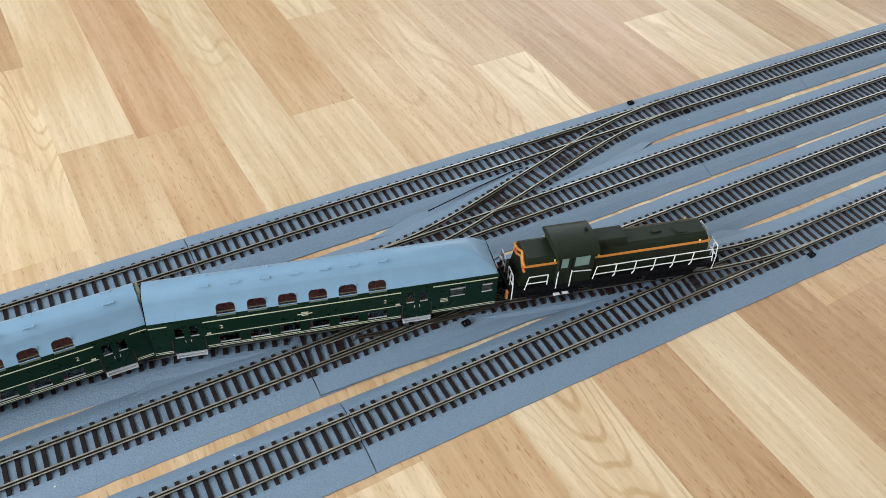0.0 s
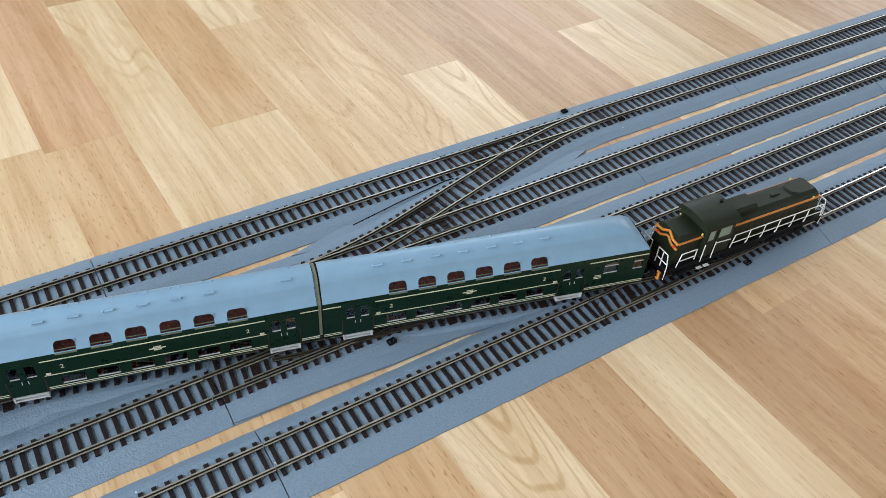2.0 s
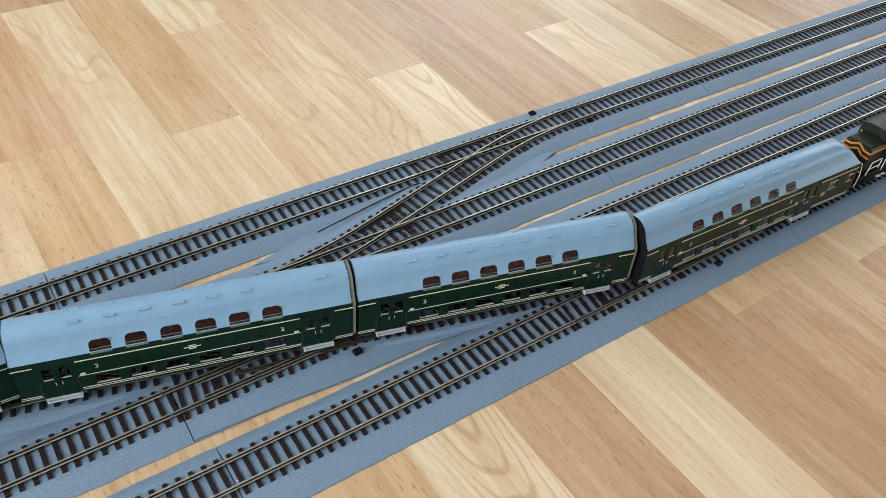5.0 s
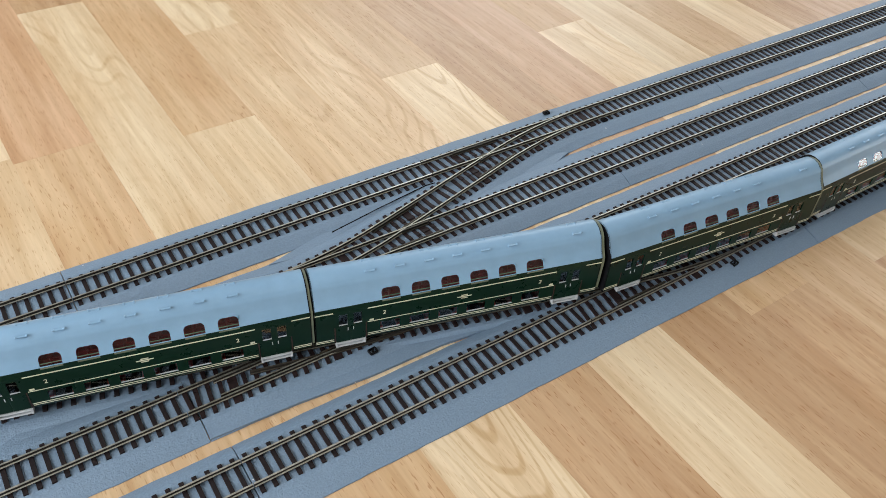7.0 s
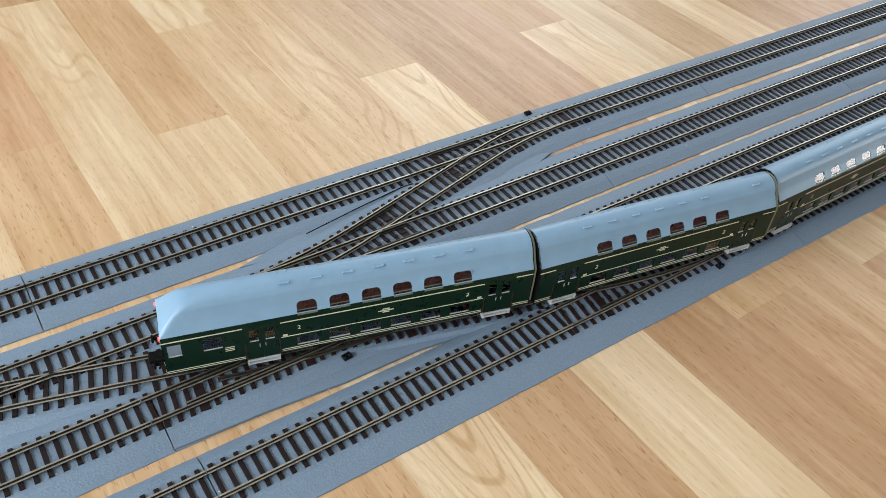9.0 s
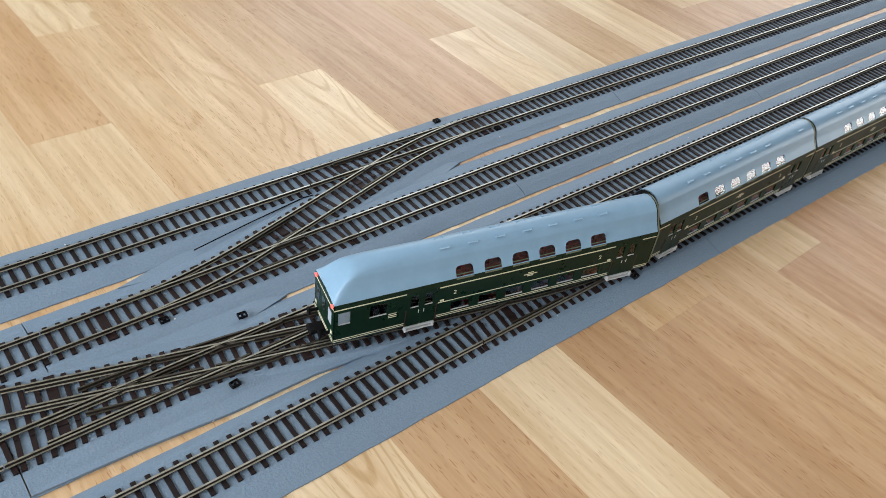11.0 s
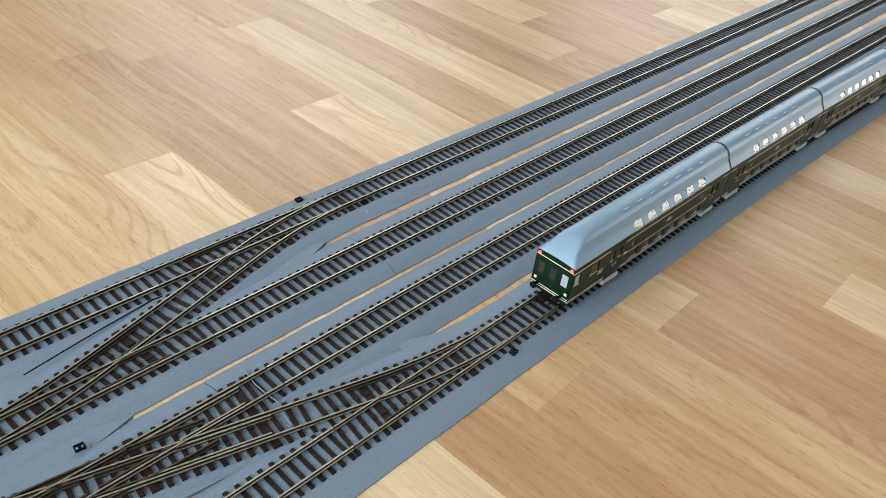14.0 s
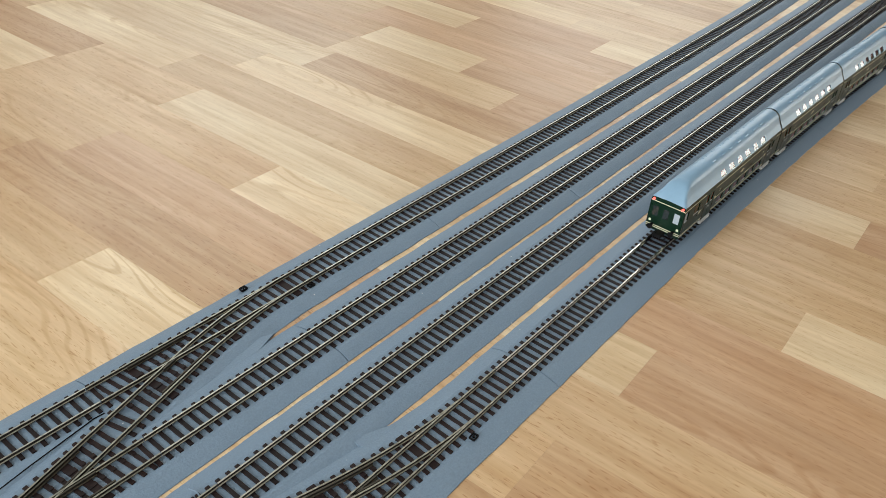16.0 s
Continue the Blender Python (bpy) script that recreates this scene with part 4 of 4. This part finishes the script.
def locomotive():
    l = thing("diesel_locomotive", "olive-green diesel locomotive with orange stripe and white handrails", "locomotive")
    bm = bmesh.new()
    box(bm, -6.95 * CM, 6.95 * CM, -1.50 * CM, 1.50 * CM, 1.18 * CM, 1.50 * CM, None, 0.0004)
    box(bm, -6.8 * CM, 6.8 * CM, -1.30 * CM, 1.30 * CM, 0.85 * CM, 1.18 * CM)
    box(bm, -1.7 * CM, 1.7 * CM, -1.35 * CM, 1.35 * CM, 0.32 * CM, 0.95 * CM, None, 0.0015)
    part("frame", bm, BLACK, l, "black underframe with fuel tank")
    for x in (-4.1, 4.1):
        bogie(l, x, 1.75)
    long_ = part("long_hood", hood(bmesh.new(), -1.8, 6.55, 1.08, 1.5, 3.62, 0.42, 0.0, 0.35), LOCOGREEN, l)
    bm = bmesh.new()
    hood(bm, -1.8, 0.6, 0.72, 3.55, 4.10, 0.16)
    part("raised_cover", bm, LOCOGREEN, long_)
    bm = bmesh.new()
    cyl(bm, (4.6 * CM, 0, 3.60 * CM), (4.6 * CM, 0, 3.67 * CM), 0.62 * CM, 24)
    cyl(bm, (4.6 * CM, 0, 3.66 * CM), (4.6 * CM, 0, 3.71 * CM), 0.50 * CM, 24)
    box(bm, 2.6 * CM, 3.3 * CM, -0.12 * CM, 0.12 * CM, 3.6 * CM, 3.72 * CM, None, 0.0003)
    part("fan_grille", bm, LOCOGREEN, long_)
    for x in [-1.3 + 0.62 * i for i in range(12)]:
        for s in (-1, 1):
            bm = bmesh.new()
            box(bm, x * CM, (x + 0.5) * CM, min(s * 1.07, s * 1.095) * CM, max(s * 1.07, s * 1.095) * CM, 1.75 * CM, 2.85 * CM, None, 0.0001)
            part("hood_door", bm, LOCOGREEN, long_)
    short = part("short_hood", hood(bmesh.new(), -6.45, -4.0, 1.12, 1.5, 3.66, 0.27, 0.42, 0.0), LOCOGREEN, l)
    # cab
    bm = bmesh.new()
    box(bm, -4.15 * CM, -1.75 * CM, -1.42 * CM, 1.42 * CM, 1.2 * CM, 4.0 * CM, None, 0.0006)
    cab = part("cab", bm, LOCOGREEN, l)
    bm = bmesh.new()
    prof = [(-1.52, 3.90), (-1.52, 3.94)] + [(math.copysign(1.51 * abs(math.cos(v)) ** 0.95, -math.cos(v)), 3.95 + 0.52 * math.sin(v) ** 0.9) for v in (math.pi * (k + 1) / 16 for k in range(15))] + [(1.52, 3.94), (1.52, 3.90)]
    a = [bm.verts.new((-4.35 * CM, y * CM, z * CM)) for y, z in prof]
    b = [bm.verts.new((-1.5 * CM, y * CM, z * CM)) for y, z in prof]
    for i in range(len(prof) - 1):
        bm.faces.new((a[i], a[i + 1], b[i + 1], b[i]))
    bm.faces.new(a[::-1]), bm.faces.new(b), bm.faces.new((a[0], b[0], b[-1], a[-1]))
    roof = part("cab_roof", bm, LOCOGREEN, cab, "", True)
    roof.data.set_sharp_from_angle(angle=radians(30))
    bm = bmesh.new()
    cyl(bm, (-1.9 * CM, 0.25 * CM, 4.38 * CM), (-1.9 * CM, 0.25 * CM, 4.57 * CM), 0.13 * CM, 10)
    part("horn", bm, BLACK, roof)
    for s in (-1, 1):
        bm = bmesh.new()
        for x0, x1 in ((-3.95, -3.50), (-3.05, -2.10)):
            box(bm, x0 * CM, x1 * CM, min(s * 1.40, s * 1.435) * CM, max(s * 1.40, s * 1.435) * CM, 2.98 * CM, 3.84 * CM)
        part("cab_window", bm, CABGLASS, cab, "greenish cab side windows")
        bm = bmesh.new()
        box(bm, -3.28 * CM, -3.22 * CM, min(s * 1.40, s * 1.44) * CM, max(s * 1.40, s * 1.44) * CM, 1.4 * CM, 3.8 * CM)
        box(bm, -4.08 * CM, -4.02 * CM, min(s * 1.40, s * 1.44) * CM, max(s * 1.40, s * 1.44) * CM, 1.4 * CM, 3.8 * CM)
        part("cab_door_edge", bm, BLACK, cab)
    bm = bmesh.new()
    for y in (-0.85, 0.85):
        box(bm, -4.19 * CM, -4.14 * CM, (y - 0.32) * CM, (y + 0.32) * CM, 3.66 * CM, 3.95 * CM)
    part("rear_window", bm, BLACKGLASS, cab)
    # orange stripes with the chevron at the rear
    def stripe(*q):
        part("stripe", box(bmesh.new(), *(v * CM for v in q)), ORANGE, l, "orange warning stripe")

    for s in (-1, 1):
        stripe(-1.70, 6.25, min(s * 1.06, s * 1.10), max(s * 1.06, s * 1.10), 3.08, 3.27)
        stripe(-6.14, -4.15, min(s * 1.10, s * 1.14), max(s * 1.10, s * 1.14), 3.16, 3.36)
    stripe(6.20, 6.38, -1.08, 1.08, 3.08, 3.27)
    for z in (0.0, -0.42):
        bm = bmesh.new()
        for s in (-1, 1):
            cyl(bm, (-6.24 * CM, s * 1.12 * CM, (3.26 + z) * CM), (-6.19 * CM, s * 0.55 * CM, (3.26 + z) * CM), 0.09 * CM, 6)
            cyl(bm, (-6.19 * CM, s * 0.55 * CM, (3.26 + z) * CM), (-6.10 * CM, 0.0, (3.56 + z) * CM), 0.09 * CM, 6)
        part("chevron", bm, ORANGE, l, "orange chevron")
    # lamps
    for x, y, z in ((-4.3, -1.12, 3.46), (-1.4, -1.12, 3.36), (5.6, -1.12, 3.36), (-4.3, 1.12, 3.46), (-1.4, 1.12, 3.36), (5.6, 1.12, 3.36)):
        bm = bmesh.new()
        box(bm, (x - 0.06) * CM, (x + 0.06) * CM, (y - 0.05) * CM, (y + 0.05) * CM, (z - 0.10) * CM, (z + 0.10) * CM, None, 0.0003)
        part("marker", bm, YELLOW, l, "yellow marker")
    for y in (-0.85, 0.85):
        bm = bmesh.new()
        cyl(bm, (-6.32 * CM, y * CM, 2.9 * CM), (-6.12 * CM, y * CM, 2.9 * CM), 0.07 * CM, 10)
        part("rear_lamp", bm, DIMRED, l, "lit red rear lamp")
        bm = bmesh.new()
        cyl(bm, (6.2 * CM, y * CM, 2.75 * CM), (6.52 * CM, y * CM, 2.75 * CM), 0.15 * CM, 12)
        part("head_lamp", bm, SILVER, l)
    # handrails
    r = 0.00038
    for s in (-1, 1):
        y = s * 1.50 * CM
        bm = bmesh.new()
        x0, x1, n = -1.65, 6.55, 6
        top = [(x0 * CM, y, 1.60 * CM), ((x0 + 0.14) * CM, y, 2.70 * CM), (x1 * CM, y, 2.70 * CM), ((x1 + 0.2) * CM, y, 1.55 * CM)]
        rod(bm, top, r), rod(bm, [((x0 + 0.1) * CM, y, 2.0 * CM), ((x1 + 0.12) * CM, y, 2.0 * CM)], r)
        for i in range(1, n):
            x = x0 + 0.14 + (x1 - x0 - 0.14) * i / n
            rod(bm, [(x * CM, y, 2.70 * CM), (x * CM, y, 1.75 * CM), ((x - 0.12) * CM, y, 1.55 * CM)], r)
        part("handrail", bm, WHITE, l, "white wire handrail")
        bm = bmesh.new()
        rod(bm, [(-6.2 * CM, y, 1.55 * CM), (-6.0 * CM, y, 2.65 * CM), (-4.75 * CM, y, 2.65 * CM), (-4.75 * CM, y, 1.75 * CM)], r)
        rod(bm, [(-6.1 * CM, y, 2.05 * CM), (-4.75 * CM, y, 2.05 * CM)], r)
        part("handrail", bm, WHITE, l, "white wire handrail")
        bm = bmesh.new()
        rod(bm, [(-4.10 * CM, y, 1.25 * CM), (-4.10 * CM, y, 2.75 * CM)], r), rod(bm, [(-3.20 * CM, y, 1.25 * CM), (-3.20 * CM, y, 2.75 * CM)], r)
        rod(bm, [(-3.20 * CM, y, 2.62 * CM), (-1.9 * CM, y, 2.50 * CM)], r)
        part("cab_handrail", bm, WHITE, l)
        bm = bmesh.new()
        for x in (-3.95, -3.35):
            box(bm, (x - 0.2) * CM, (x + 0.2) * CM, y - 0.001, y + 0.001, 0.62 * CM, 0.68 * CM)
        part("step_edge", bm, WHITE, l)
    for e in (-1, 1):
        bm = bmesh.new()
        x = e * 6.98 * CM
        for s in (-1, 1):
            rod(bm, [(x, s * 1.45 * CM, 0.7 * CM), (x, s * 1.45 * CM, 1.9 * CM), (x, s * 1.25 * CM, 2.75 * CM), (x, s * 0.35 * CM, 2.75 * CM), (x, s * 0.35 * CM, 1.5 * CM)], r)
            rod(bm, [(x, s * 1.45 * CM, 2.0 * CM), (x, s * 0.35 * CM, 2.0 * CM)], r)
            rod(bm, [(x, s * 0.85 * CM, 1.5 * CM), (x, s * 0.85 * CM, 2.75 * CM)], r)
        part("end_handrail", bm, WHITE, l, "white end handrail")
        bm = bmesh.new()
        box(bm, x - 0.0015, x + 0.0015, -1.45 * CM, 1.45 * CM, 0.85 * CM, 1.35 * CM)
        part("buffer_beam", bm, BLACK, l)
        if e < 0:
            for s in (-1, 1):
                bm = bmesh.new()
                box(bm, x - 0.003, x - 0.0015, (s * 1.15 - 0.14) * CM, (s * 1.15 + 0.14) * CM, 0.62 * CM, 1.30 * CM, None, 0.0003)
                part("beam_marking", bm, ORANGE, l, "orange marking on the buffer beam")
        for s in (-1, 1):
            bm = bmesh.new()
            cyl(bm, (x, s * 0.98 * CM, 1.1 * CM), (x + e * 0.0045, s * 0.98 * CM, 1.1 * CM), 0.11 * CM, 8)
            cyl(bm, (x + e * 0.0045, s * 0.98 * CM, 1.1 * CM), (x + e * 0.0055, s * 0.98 * CM, 1.1 * CM), 0.26 * CM, 14)
            part("buffer", bm, BLACK, l)
        bm = bmesh.new()
        box(bm, min(x, x + e * 0.009), max(x, x + e * 0.009), -0.0025, 0.0025, 0.45 * CM, 0.75 * CM, None, 0.0005)
        part("coupler", bm, BLACK, l)
    for o in l.children_recursive:
        if o.type == "MESH":
            o.data.transform(Matrix.Diagonal((1.03, 1, 1, 1)))
    return l


def cab_glass():
    m, t, b = material("cab_glass", 0.06, 0.0, 0.7)
    b.inputs["Base Color"].default_value = (0.22, 0.33, 0.30, 1)
    return m


CABGLASS = cab_glass()
FIRST = coach(21.1, True, False, "green double-deck coach with blue-grey roof behind the locomotive")
SECOND = coach(18.0, False, False, "green double-deck middle coach with six red-seated windows")
THIRD = coach(18.0, False, False, "green double-deck middle coach with six red-seated windows")
LAST = coach(21.1, False, True, "green double-deck end coach with lit red tail lamps")
ENGINE = locomotive()


# ---- motion along the road ----
S0 = DR * TH


def on_road(s):
    """Place and heading s metres past the toe of the outer turnout, on the train's road."""
    if s >= 0:
        x = XD + T0 + s
        return x, YD + DRIFT["D"](x), DRIFT["D"](x, True)
    if s > -S0:
        a = -s / DR
        return XD + T0 - DR * math.sin(a), YD + DR * (1 - math.cos(a)), -a
    d = -s - S0
    reach = math.hypot(xs - xr, ys - yr)
    if d <= reach:
        return xr - d * math.cos(TH), yr + d * math.sin(TH), -TH
    d = min(d - reach, DR * TH)
    a = TH - d / DR
    x, y = xs - DR * (math.sin(TH) - math.sin(a)), ys + DR * (math.cos(a) - math.cos(TH))
    return x - max(0.0, -s - S0 - reach - DR * TH), y, -a


# where the front of the first coach stands on the road, by time
FRONT = [
    (0.0, -0.268), (1.5, -0.1545), (3.5, -0.004), (7.0, 0.257), (11.0, 0.557), (12.5, 0.675), (13.5, 0.765), (14.5, 0.866), (16.0, 1.041),
]


def front_at(t):
    """A smooth curve through the rows of FRONT."""
    n = len(FRONT)
    slope = []
    for i in range(n):
        a, b = FRONT[max(0, i - 1)], FRONT[min(n - 1, i + 1)]
        slope.append((b[1] - a[1]) / (b[0] - a[0]))
    for i in range(n - 1):
        (t0, p0), (t1, p1) = FRONT[i], FRONT[i + 1]
        if t <= t1 or i == n - 2:
            h = t1 - t0
            u = (t - t0) / h
            return (2 * u**3 - 3 * u * u + 1) * p0 + (u**3 - 2 * u * u + u) * h * slope[i] + (3 * u * u - 2 * u**3) * p1 + (u**3 - u * u) * h * slope[i + 1]


def ride(ob, back, base):
    """Rows for a vehicle whose middle stands back metres behind the train's front, on bogies base metres apart."""
    rows = []
    for i in range(65):
        t = i * 0.25
        s = front_at(t) - back
        ax, ay, _ = on_road(s + base / 2)
        bx, by, _ = on_road(s - base / 2)
        rows.append((t, pose((ax + bx) / 2, (ay + by) / 2, TOP, 0, 0, math.degrees(math.atan2(ay - by, ax - bx)))))
    walk(ob, rows)


def motions():
    ride(ENGINE, -0.0835, 0.082)
    ride(FIRST, 0.1055, 0.150)
    ride(SECOND, 0.1055 + 0.1985, 0.150)
    ride(THIRD, 0.1055 + 0.1985 + 0.1830, 0.150)
    ride(LAST, 0.1055 + 0.1985 * 2 + 0.1830, 0.150)


motions()
